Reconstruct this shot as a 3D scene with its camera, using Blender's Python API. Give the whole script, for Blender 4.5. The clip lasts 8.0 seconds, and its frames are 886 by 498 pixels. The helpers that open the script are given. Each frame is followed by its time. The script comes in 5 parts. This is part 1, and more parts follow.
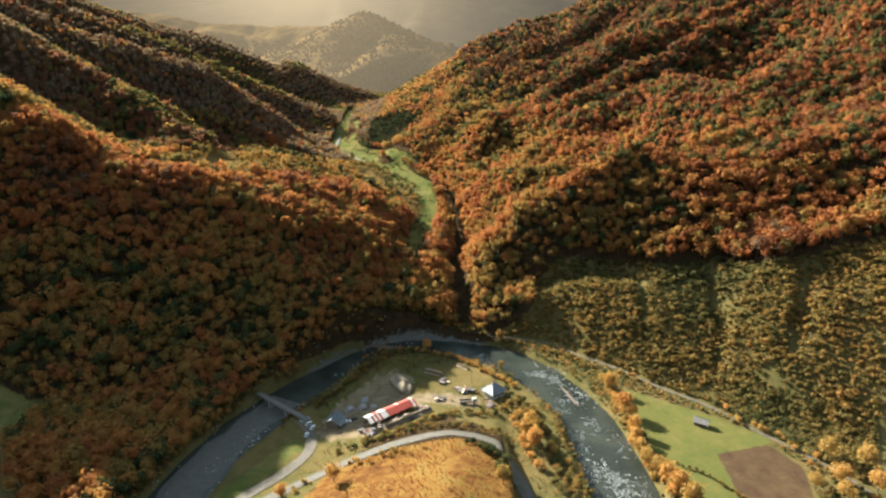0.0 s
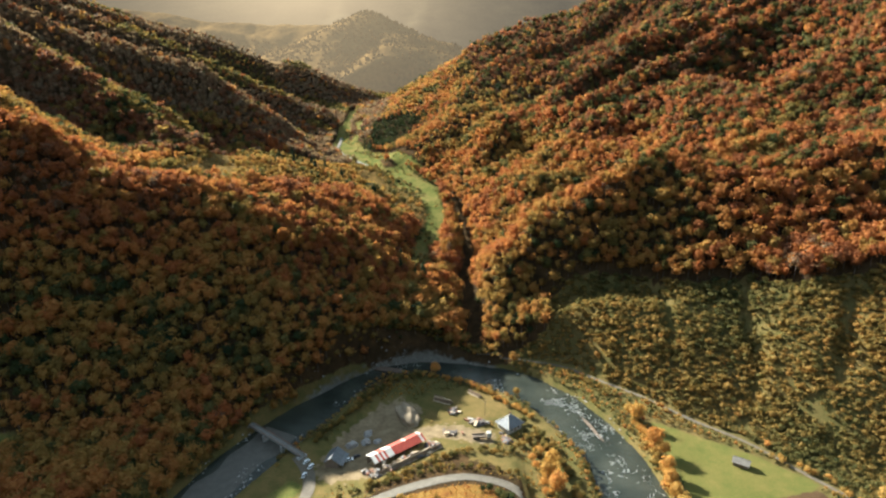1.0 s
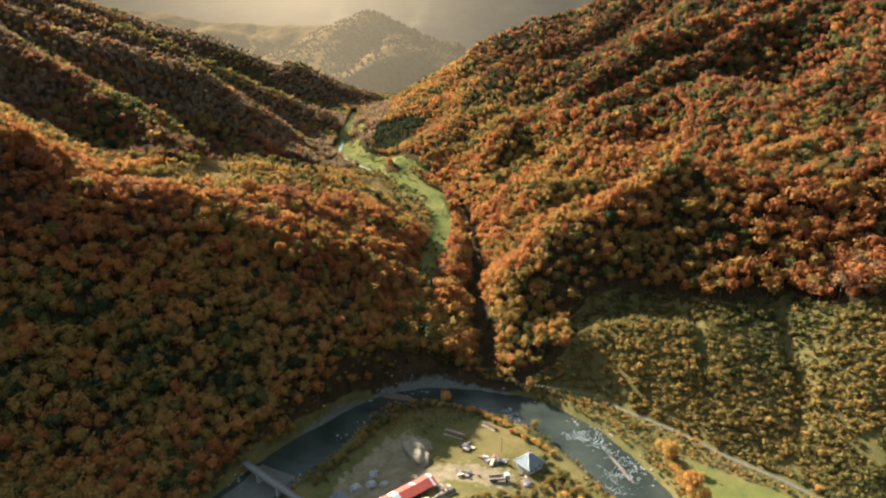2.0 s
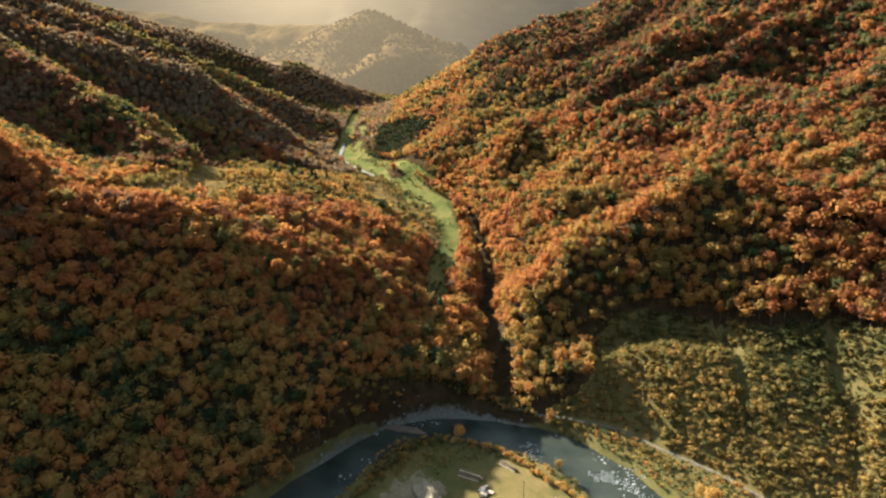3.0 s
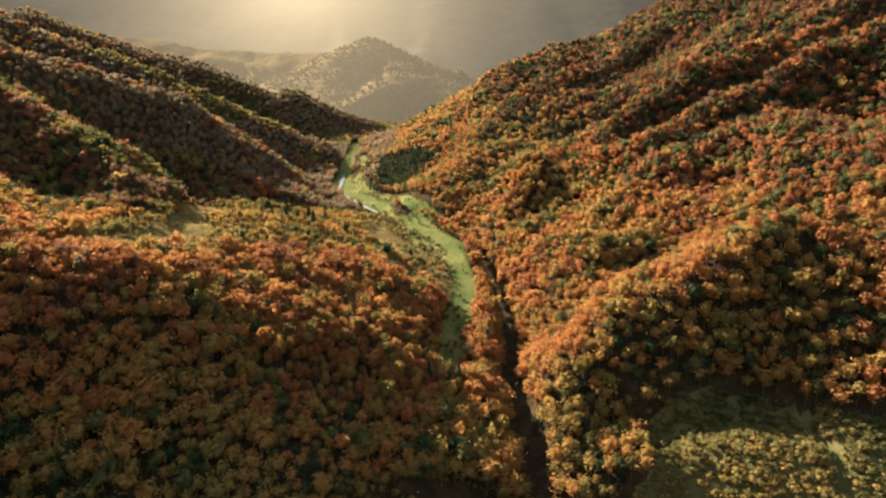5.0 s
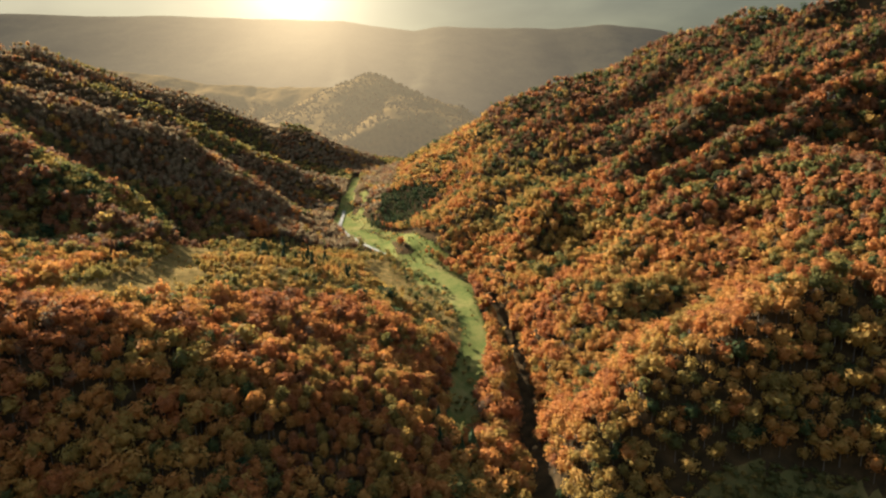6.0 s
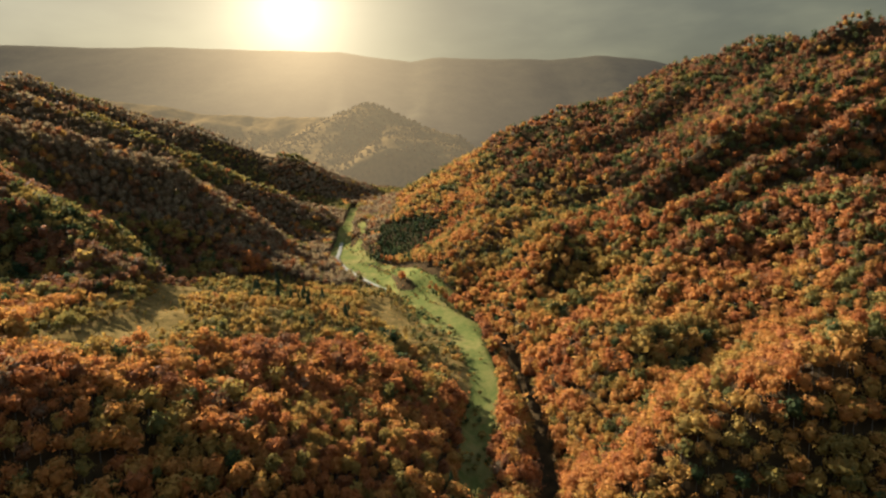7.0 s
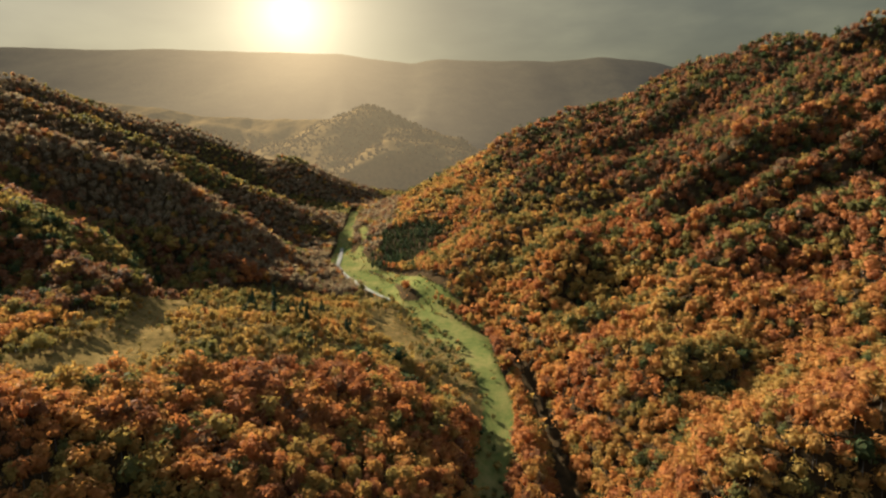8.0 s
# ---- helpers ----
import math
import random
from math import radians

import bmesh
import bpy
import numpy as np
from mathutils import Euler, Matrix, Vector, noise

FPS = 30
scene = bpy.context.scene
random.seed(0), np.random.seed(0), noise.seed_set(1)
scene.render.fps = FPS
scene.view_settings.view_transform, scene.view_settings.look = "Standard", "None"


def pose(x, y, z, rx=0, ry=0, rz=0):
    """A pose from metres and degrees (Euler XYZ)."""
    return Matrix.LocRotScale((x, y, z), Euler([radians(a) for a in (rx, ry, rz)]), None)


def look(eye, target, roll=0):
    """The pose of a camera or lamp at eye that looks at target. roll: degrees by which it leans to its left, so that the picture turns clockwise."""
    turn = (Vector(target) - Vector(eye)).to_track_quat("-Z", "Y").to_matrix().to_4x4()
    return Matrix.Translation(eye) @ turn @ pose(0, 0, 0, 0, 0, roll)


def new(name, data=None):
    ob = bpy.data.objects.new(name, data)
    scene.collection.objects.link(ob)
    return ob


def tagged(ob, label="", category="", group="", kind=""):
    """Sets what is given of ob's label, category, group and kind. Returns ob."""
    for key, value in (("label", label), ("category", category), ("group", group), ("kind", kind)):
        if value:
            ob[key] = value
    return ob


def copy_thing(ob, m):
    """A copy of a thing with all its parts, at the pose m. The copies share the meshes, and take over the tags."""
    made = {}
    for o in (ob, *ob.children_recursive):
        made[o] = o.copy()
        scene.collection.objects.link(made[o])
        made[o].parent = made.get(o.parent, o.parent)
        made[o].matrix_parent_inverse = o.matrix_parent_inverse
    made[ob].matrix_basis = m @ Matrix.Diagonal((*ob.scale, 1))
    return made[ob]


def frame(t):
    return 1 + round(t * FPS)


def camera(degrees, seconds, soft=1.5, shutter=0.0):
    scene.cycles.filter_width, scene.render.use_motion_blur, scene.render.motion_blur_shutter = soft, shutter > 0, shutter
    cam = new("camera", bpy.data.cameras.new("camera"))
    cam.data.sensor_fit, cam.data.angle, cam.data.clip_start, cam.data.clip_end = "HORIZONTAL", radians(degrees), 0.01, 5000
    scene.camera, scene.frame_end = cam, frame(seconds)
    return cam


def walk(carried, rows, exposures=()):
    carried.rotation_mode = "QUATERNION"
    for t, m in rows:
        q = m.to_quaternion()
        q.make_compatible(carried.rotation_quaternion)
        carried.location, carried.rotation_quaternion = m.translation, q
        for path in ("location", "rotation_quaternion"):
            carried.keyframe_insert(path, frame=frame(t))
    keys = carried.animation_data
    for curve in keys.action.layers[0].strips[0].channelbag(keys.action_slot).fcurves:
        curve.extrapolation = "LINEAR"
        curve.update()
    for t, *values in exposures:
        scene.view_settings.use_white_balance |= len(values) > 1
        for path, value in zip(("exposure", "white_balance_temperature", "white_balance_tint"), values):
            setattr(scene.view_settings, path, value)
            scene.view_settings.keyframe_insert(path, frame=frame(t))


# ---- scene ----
cam = camera(73.0, 8.0, soft=2.3)
METRES, EYE, TILT, LEAN, TURN = 200.0, 145.5, -17.0, 1.2, 0.0
ROWS = [
    (0.0, 0.0, 0.0, 0.0, -0.0, 0.0, -0.0),
    (0.5, -0.0101, 0.0593, 0.0196, 0.04, -0.04, -0.03),
    (1.0, -0.0199, 0.1195, 0.0396, 0.15, -0.05, -0.12),
    (1.5, -0.0301, 0.1776, 0.0581, 0.26, -0.02, -0.14),
    (3.0, -0.0683, 0.3559, 0.1171, 0.29, -0.02, -0.11),
    (3.5, -0.0824, 0.4127, 0.1351, 0.18, 0.02, -0.1),
    (4.0, -0.0952, 0.4692, 0.1537, 0.06, 0.2, -0.14),
    (4.5, -0.1054, 0.5262, 0.1727, 0.06, 1.08, -0.15),
    (6.0, -0.1406, 0.702, 0.2325, -0.01, 5.5, -0.13),
    (6.5, -0.1557, 0.7599, 0.2515, -0.27, 7.01, 0.0),
    (7.0, -0.1685, 0.8172, 0.2703, -0.36, 8.21, 0.08),
    (7.5, -0.1788, 0.8739, 0.2888, -0.35, 8.39, 0.07),
    (8.0, -0.1912, 0.9315, 0.3081, -0.37, 8.42, 0.1),
]
walk(cam, [(t, pose(0, 0, EYE, TILT, LEAN, TURN) @ pose(METRES * x, METRES * y, METRES * z, 90 + pitch, roll, yaw)) for t, x, y, z, yaw, pitch, roll in ROWS], exposures=[(0.0, 2.48, 4950, 8), (3.0, 2.64, 4950, 8), (4.5, 2.64, 5000, 8), (6.5, 2.36, 5250, 8), (8.0, 2.10, 5300, 8)])

# ---------------------------------------------------------------- light
SUN_AZ, SUN_EL = radians(-44.0), radians(28.5)
SUN_DIR = Vector((math.sin(SUN_AZ) * math.cos(SUN_EL), math.cos(SUN_AZ) * math.cos(SUN_EL), math.sin(SUN_EL)))
GLOW_AZ, GLOW_EL = radians(-13.0), radians(12.8)
GLOW_DIR = (math.sin(GLOW_AZ) * math.cos(GLOW_EL), math.cos(GLOW_AZ) * math.cos(GLOW_EL), math.sin(GLOW_EL))

sun = new("sun", bpy.data.lights.new("sun", "SUN"))
sun.data.energy, sun.data.angle, sun.data.color = 4.6, radians(0.6), (1.0, 0.82, 0.55)
sun.matrix_world = look(SUN_DIR * 900, (0, 0, 0))


class Nodes:
    """A small wrapper to write node trees in few lines."""

    def __init__(self, tree):
        self.tree = tree
        tree.nodes.clear()

    def add(self, kind, ins=None, **props):
        n = self.tree.nodes.new(kind)
        for k, v in props.items():
            setattr(n, k, v)
        for k, v in (ins or {}).items():
            if isinstance(v, bpy.types.NodeSocket):
                self.tree.links.new(v, n.inputs[k])
            else:
                n.inputs[k].default_value = v
        return n

    def math(self, op, a, b=0.0, c=0.0, clamp=False):
        return self.add("ShaderNodeMath", {0: a, 1: b, 2: c}, operation=op, use_clamp=clamp).outputs[0]

    def mix(self, f, a, b, blend="MIX"):
        n = self.add("ShaderNodeMix", {0: f, 6: a, 7: b}, data_type="RGBA", blend_type=blend)
        return n.outputs[2]

    def noise(self, scale, detail=3.0, rough=0.55, vec=None, out=0):
        ins = {"Scale": scale, "Detail": detail, "Roughness": rough}
        if vec is not None:
            ins["Vector"] = vec
        return self.add("ShaderNodeTexNoise", ins).outputs[out]

    def ramp(self, f, stops):
        n = self.add("ShaderNodeValToRGB", {0: f})
        el = n.color_ramp.elements
        while len(el) < len(stops):
            el.new(0.5)
        for e, (p, c) in zip(el, stops):
            e.position, e.color = p, (*c, 1.0)
        return n.outputs[0]

    def step(self, v, lo, hi):
        n = self.add("ShaderNodeMapRange", {0: v, 1: lo, 2: hi, 3: 0.0, 4: 1.0}, interpolation_type="SMOOTHSTEP")
        return n.outputs[0]

    def attr(self, name, out="Fac"):
        return self.add("ShaderNodeAttribute", attribute_name=name).outputs[out]

    def world_pos(self):
        return self.add("ShaderNodeNewGeometry").outputs["Position"]


def make_world():
    w = bpy.data.worlds.new("sky")
    scene.world = w
    w.use_nodes = True
    t = Nodes(w.node_tree)
    way = t.add("ShaderNodeTexCoord").outputs["Generated"]
    nish = t.add("ShaderNodeTexSky", sky_type="NISHITA", sun_disc=False, sun_elevation=SUN_EL, sun_rotation=SUN_AZ,
                 air_density=1.6, dust_density=4.0, altitude=400.0).outputs[0]
    # broken grey cloud, thinner and warm round the low bright gap
    stretch = t.add("ShaderNodeMapping", {"Vector": way, "Scale": (1.0, 1.0, 3.2), "Location": (3.1, 1.7, 0.3)}).outputs[0]
    cloud = t.noise(2.6, 5.0, 0.55, stretch)
    grey = t.ramp(cloud, [(0.30, (0.080, 0.071, 0.036)), (0.50, (0.165, 0.146, 0.074)), (0.68, (0.31, 0.265, 0.128))])
    dot = t.add("ShaderNodeVectorMath", {0: way, 1: GLOW_DIR}, operation="DOT_PRODUCT").outputs["Value"]
    ang = t.math("ARCCOSINE", t.math("MINIMUM", dot, 0.99999))
    core = t.math("POWER", 2.718, t.math("MULTIPLY", ang, -17.0))
    halo = t.math("POWER", 2.718, t.math("MULTIPLY", ang, -4.6))
    glow = t.mix(1.0, (0.0, 0.0, 0.0, 1), t.mix(1.0, (0.36, 0.245, 0.105, 1), halo, "MULTIPLY"), "ADD")
    glow = t.mix(1.0, glow, t.mix(1.0, (0.52, 0.41, 0.24, 1), core, "MULTIPLY"), "ADD")
    up = t.add("ShaderNodeSeparateXYZ", {0: way}).outputs[2]
    grey = t.mix(1.0, grey, t.ramp(up, [(0.28, (1.0, 1.0, 1.0)), (0.55, (4.7, 5.9, 11.2))]), "MULTIPLY")
    sky = t.mix(1.0, t.mix(1.0, nish, (SKY, SKY, SKY, 1), "MULTIPLY"), t.mix(1.0, grey, (CLOUD, CLOUD, CLOUD, 1), "MULTIPLY"), "ADD")
    sky = t.mix(1.0, sky, glow, "ADD")
    bg = t.add("ShaderNodeBackground", {"Color": sky, "Strength": 0.625})
    t.add("ShaderNodeOutputWorld", {"Surface": bg.outputs[0]})


SKY, CLOUD = 0.004, 0.23
make_world()


# ---------------------------------------------------------------- materials
def material(name):
    m = bpy.data.materials.new(name)
    m.use_nodes = True
    return m, Nodes(m.node_tree)


def finish(t, color, rough=0.8, bump=None, strength=0.4, dist=0.1, metal=0.0, spec=0.3):
    ins = {"Base Color": color, "Roughness": rough, "Metallic": metal, "Specular IOR Level": spec}
    if bump is not None:
        ins["Normal"] = t.add("ShaderNodeBump", {"Height": bump, "Strength": strength, "Distance": dist}).outputs[0]
    p = t.add("ShaderNodeBsdfPrincipled", ins)
    t.add("ShaderNodeOutputMaterial", {"Surface": p.outputs[0]})


# the pale last stop lifts the western spurs, standing in for haze
LEAF_RAMP = [(0.00, (0.024, 0.038, 0.018)), (0.16, (0.052, 0.066, 0.026)), (0.32, (0.135, 0.116, 0.036)), (0.48, (0.30, 0.188, 0.048)),
             (0.62, (0.36, 0.166, 0.046)), (0.76, (0.31, 0.116, 0.038)), (0.90, (0.185, 0.078, 0.036)), (0.96, (0.150, 0.092, 0.054)), (1.00, (0.225, 0.172, 0.106))]


def leaf_material(name, source, lo=0.0, hi=1.0, glow=0.46, gain=1.0):
    m, t = material(name)
    if source == "tint":
        v = t.attr("tint")
    else:
        v = t.add("ShaderNodeObjectInfo").outputs["Random"]
        v = t.math("MULTIPLY_ADD", v, hi - lo, lo)
    pos = t.world_pos()
    fine = t.noise(0.9, 2.0, 0.6, pos)
    v = t.math("ADD", v, t.math("MULTIPLY_ADD", fine, 0.26, -0.13), clamp=True)
    col = t.ramp(v, LEAF_RAMP)
    speck = t.noise(2.2, 2.0, 0.7, pos)
    col = t.mix(1.0, col, t.ramp(speck, [(0.3, (0.62, 0.62, 0.62)), (0.75, (1.3, 1.3, 1.3))]), "MULTIPLY")
    billow = t.math("MULTIPLY_ADD", t.noise(0.75, 2.0, 0.6, pos), 1.0, t.math("MULTIPLY", fine, 0.35))
    bump = t.add("ShaderNodeBump", {"Height": billow, "Strength": 0.4, "Distance": 0.6}).outputs[0]
    col = t.mix(1.0, col, (gain, gain, gain, 1), "MULTIPLY")
    d = t.add("ShaderNodeBsdfPrincipled", {"Base Color": col, "Roughness": 0.8, "Specular IOR Level": 0.04, "Normal": bump})
    tr = t.add("ShaderNodeBsdfTranslucent", {"Color": t.mix(1.0, col, (1.15, 1.06, 0.8, 1), "MULTIPLY")})
    mixed = t.add("ShaderNodeMixShader", {0: glow, 1: d.outputs[0], 2: tr.outputs[0]})
    t.add("ShaderNodeOutputMaterial", {"Surface": mixed.outputs[0]})
    return m


def bark_material():
    m, t = material("bark")
    pos = t.world_pos()
    n = t.noise(6.0, 4.0, 0.6, pos)
    finish(t, t.ramp(n, [(0.3, (0.045, 0.035, 0.025)), (0.7, (0.16, 0.13, 0.10))]), 0.9, n, 0.6, 0.05)
    return m


def ground_material():
    m, t = material("ground_cover")
    pos = t.world_pos()
    big, mid, fine = t.noise(0.03, 4.0, 0.6, pos), t.noise(0.22, 4.0, 0.6, pos), t.noise(1.7, 4.0, 0.65, pos)
    # leaf litter, with shade between the crowns put into its dark tones
    litter = t.ramp(mid, [(0.25, (0.018, 0.014, 0.008)), (0.55, (0.042, 0.027, 0.013)), (0.8, (0.080, 0.048, 0.020))])
    rough_grass = t.ramp(t.math("MULTIPLY_ADD", fine, 0.35, t.math("MULTIPLY_ADD", mid, 0.3, t.math("MULTIPLY", big, 0.35))),
                         [(0.34, (0.050, 0.052, 0.016)), (0.46, (0.080, 0.070, 0.023)), (0.54, (0.112, 0.084, 0.030)), (0.66, (0.16, 0.112, 0.042))])
    meadow = t.ramp(t.math("MULTIPLY_ADD", fine, 0.3, t.math("MULTIPLY_ADD", big, 0.4, t.math("MULTIPLY", mid, 0.3))),
                    [(0.38, (0.048, 0.058, 0.016)), (0.47, (0.084, 0.090, 0.024)), (0.53, (0.120, 0.106, 0.032)), (0.62, (0.170, 0.125, 0.046))])
    field = t.ramp(t.math("MULTIPLY_ADD", fine, 0.3, t.math("MULTIPLY_ADD", big, 0.4, t.math("MULTIPLY", mid, 0.3))),
                   [(0.36, (0.060, 0.068, 0.018)), (0.47, (0.086, 0.088, 0.023)), (0.56, (0.110, 0.098, 0.028)), (0.66, (0.150, 0.118, 0.040))])
    tan = t.ramp(t.math("MULTIPLY_ADD", fine, 0.3, t.math("MULTIPLY", mid, 0.7)),
                 [(0.36, (0.058, 0.042, 0.015)), (0.48, (0.110, 0.074, 0.024)), (0.56, (0.145, 0.095, 0.033)), (0.68, (0.20, 0.130, 0.050))])
    rust = t.ramp(t.math("MULTIPLY_ADD", mid, 0.5, t.math("MULTIPLY_ADD", fine, 0.2, t.math("MULTIPLY", big, 0.3))),
                  [(0.34, (0.060, 0.028, 0.011)), (0.46, (0.115, 0.052, 0.015)), (0.54, (0.165, 0.092, 0.022)), (0.62, (0.145, 0.100, 0.028)), (0.72, (0.085, 0.080, 0.024))])
    brown = t.ramp(t.math("MULTIPLY_ADD", fine, 0.4, t.math("MULTIPLY", mid, 0.6)),
                   [(0.3, (0.042, 0.026, 0.016)), (0.55, (0.075, 0.048, 0.025)), (0.8, (0.11, 0.08, 0.034))])
    dirt = t.ramp(t.math("MULTIPLY_ADD", fine, 0.4, t.math("MULTIPLY", mid, 0.6)),
                  [(0.3, (0.085, 0.064, 0.036)), (0.52, (0.165, 0.125, 0.072)), (0.8, (0.25, 0.195, 0.120))])
    gravel = t.ramp(fine, [(0.3, (0.06, 0.055, 0.045)), (0.55, (0.13, 0.12, 0.10)), (0.8, (0.23, 0.21, 0.18))])
    wobble = t.math("MULTIPLY_ADD", t.noise(0.35, 3.0, 0.6, pos), 5.0, -2.5)

    def mask(name, soft):
        return t.step(t.math("ADD", t.attr(name), t.math("MULTIPLY", wobble, soft)), 0.5, -0.5)

    col = litter
    for name, c, soft in (("low", rough_grass, 1.0), ("rust", rust, 1.2), ("meadow", meadow, 0.7), ("tan", tan, 1.6), ("field", field, 0.35), ("brown", brown, 0.5),
                          ("yard", dirt, 2.6), ("bank", gravel, 0.6)):
        col = t.mix(mask(name, soft), col, c)
    finish(t, col, 1.0, t.math("MULTIPLY_ADD", fine, 0.5, mid), 0.7, 0.4, spec=0.0)
    return m


def water_material():
    m, t = material("river_water")
    pos = t.world_pos()
    rip = t.noise(0.55, 5.0, 0.65, pos)
    chop = t.noise(2.2, 3.0, 0.6, pos)
    depth = t.ramp(t.noise(0.06, 3.0, 0.5, pos), [(0.3, (0.014, 0.018, 0.014)), (0.7, (0.040, 0.043, 0.032))])
    finish(t, depth, 0.22, t.math("MULTIPLY_ADD", chop, 0.35, rip), 0.6, 0.4, spec=0.34)
    return m


def plain_mix(name, a, b, scale, rough=0.85, bump=0.3, metal=0.0, dist=0.03):
    """Two tones by a broad and a fine pattern."""
    m, t = material(name)
    pos = t.world_pos()
    n = t.math("MULTIPLY_ADD", t.noise(scale, 4.0, 0.6, pos), 0.6, t.math("MULTIPLY", t.noise(scale * 7, 3.0, 0.6, pos), 0.4))
    finish(t, t.ramp(n, [(0.32, a), (0.68, b)]), rough, n, bump, dist, metal)
    return m


LEAF = leaf_material("autumn_leaves", "tint")
BARK = bark_material()
GROUND = ground_material()
WATER = water_material()


# ---------------------------------------------------------------- lie of the land
def vnoise(x, y, size, seed):
    """Smooth value noise in 0..1 over the plan."""
    xs, ys = x / size + seed * 17.31, y / size + seed * 9.17
    xi, yi = np.floor(xs), np.floor(ys)
    fx, fy = xs - xi, ys - yi
    fx, fy = fx * fx * (3 - 2 * fx), fy * fy * (3 - 2 * fy)

    def h(a, b):
        v = np.sin(a * 12.9898 + b * 78.233 + seed * 3.71) * 43758.5453
        return v - np.floor(v)

    return (h(xi, yi) * (1 - fx) + h(xi + 1, yi) * fx) * (1 - fy) + (h(xi, yi + 1) * (1 - fx) + h(xi + 1, yi + 1) * fx) * fy


RIDGES = []


def ridge(nodes, right, left):
    """A spur: crest points (x, y, height) and how steeply it falls on either side of its course."""
    RIDGES.append((np.array(nodes, float), right, left))


ridge([(-50, 145, 9), (0, 155, 19), (18, 155, 14)], 0.30, 0.24)
# the shoulder with its steep front, and the plateau behind it
ridge([(-330, 360, 166), (-200, 352, 101), (-145, 345, 81), (-100, 353, 58), (-62, 374, 42), (-45, 381, 36), (-18, 388, 17)], 0.80, 0.43)
ridge([(-150, 335, 78), (-122, 319, 57), (-97, 304, 38), (-60, 300, 29), (-40, 292, 8)], 0.80, 0.60)
ridge([(-150, 402, 76), (-144, 432, 79), (-140, 530, 72)], 0.42, 0.60)
ridge([(-184, 405, 80), (-182, 470, 80), (-168, 530, 75)], 0.50, 0.50)
# spurs that come down from the high ground in the west
ridge([(-420, 560, 200), (-260, 502, 131), (-212, 478, 102), (-172, 500, 78)], 0.62, 0.66)
ridge([(-520, 620, 235), (-258, 676, 143), (-160, 770, 54)], 0.60, 0.68)
ridge([(-620, 760, 280), (-430, 870, 199), (-150, 950, 60)], 0.62, 0.68)
ridge([(-700, 1150, 287), (-300, 1300, 145), (-120, 1350, 74)], 0.60, 0.60)
# spurs of the eastern slope
ridge([(10, 312, 6), (32, 352, 37), (65, 360, 65), (104, 362, 80), (130, 350, 84), (165, 340, 90), (195, 330, 100), (340, 305, 152)], 1.30, 0.51)
ridge([(40, 322, 18), (56, 312, 23), (70, 307, 29), (92, 302, 29), (132, 298, 36), (165, 290, 52), (260, 270, 84)], 0.66, 0.60)
ridge([(-30, 690, 59), (32, 744, 126), (150, 740, 170)], 0.60, 0.50)
ridge([(20, 525, 53), (71, 560, 69), (140, 515, 102), (180, 500, 136)], 0.71, 0.35)
ridge([(0, 636, 84), (12, 646, 94), (71, 610, 109), (176, 590, 156), (270, 600, 190)], 0.69, 0.58)
ridge([(15, 440, 28), (52, 445, 59), (88, 456, 65), (142, 460, 84), (200, 450, 108), (260, 455, 127)], 0.40, 0.36)
ridge([(-80, 1120, 80), (-10, 1020, 140), (74, 905, 174), (190, 880, 218), (330, 720, 244), (480, 600, 300)], 0.59, 0.44)
# high ground that closes the valley to the sides and behind
ridge([(-1700, -900, 320), (-1500, 200, 350), (-1300, 700, 360)], 0.50, 0.30)
ridge([(1700, -900, 320), (1400, 100, 350), (900, 480, 360)], 0.70, 0.75)
ridge([(-1500, -1200, 330), (0, -1350, 300), (1500, -1200, 330)], 0.50, 0.50)

FLOOR_Y = (-1500, 290, 330, 420, 465, 500, 580, 850, 1100, 1500, 5000)
FLOOR_Z = (2.2, 2.2, 5, 22, 35, 41, 47, 49, 62, 85, 120)

RIVER = [(90, -900), (66, 0), (63, 120), (61, 176), (60, 200), (58, 222), (52, 243), (43, 261), (32, 275), (18, 285), (0, 292), (-18, 295), (-36, 289), (-52, 274),
         (-66, 256), (-77, 240), (-86, 222), (-93, 202), (-98, 180), (-104, 140), (-114, 40), (-180, -900)]
RIVER_HALF = 11.0
STREAM = [(4, 292), (10, 315), (8, 345), (5, 375), (9, 410), (10, 445), (5, 480), (-2, 520), (-9, 556), (-24, 578), (-52, 620), (-64, 660), (-84, 719), (-99, 747), (-115, 783), (-128, 828), (-123, 878), (-141, 972)]


MEADOW = [(-174, 1195), (-138, 850), (-103, 734), (-82, 695), (-72, 652), (-67, 617), (-49, 607), (-35, 584), (-22, 561), (-10, 550), (-10, 524), (-8, 497), (-5, 473), (-6, 452), (-10, 430), (-15, 398), (-18, 372),
          (-32, 370), (-28, 405), (-25, 446), (-24, 471), (-34, 497), (-45, 520), (-58, 545), (-62, 568), (-64, 598), (-76, 617), (-92, 654), (-104, 679), (-115, 710), (-146, 770), (-154, 820), (-186, 1190)]


LANE = [(-152, 880), (-144, 815), (-139, 768), (-124, 723), (-104, 679), (-85, 640), (-72, 620)]
ROAD_EAST = [(8, 303), (18, 301), (33, 298), (53, 290), (65, 277), (83, 260), (93, 246), (111, 229), (117, 220), (127, 203), (140, 184), (150, 150)]
GULLIES = [[(100, 316), (103, 298), (99, 280), (96, 268)], [(140, 300), (133, 280), (131, 262), (122, 246)], [(176, 282), (166, 262), (152, 240)]]
HILL_FOOT = ROAD_EAST + [(900, 150), (900, 900), (-10, 900)]


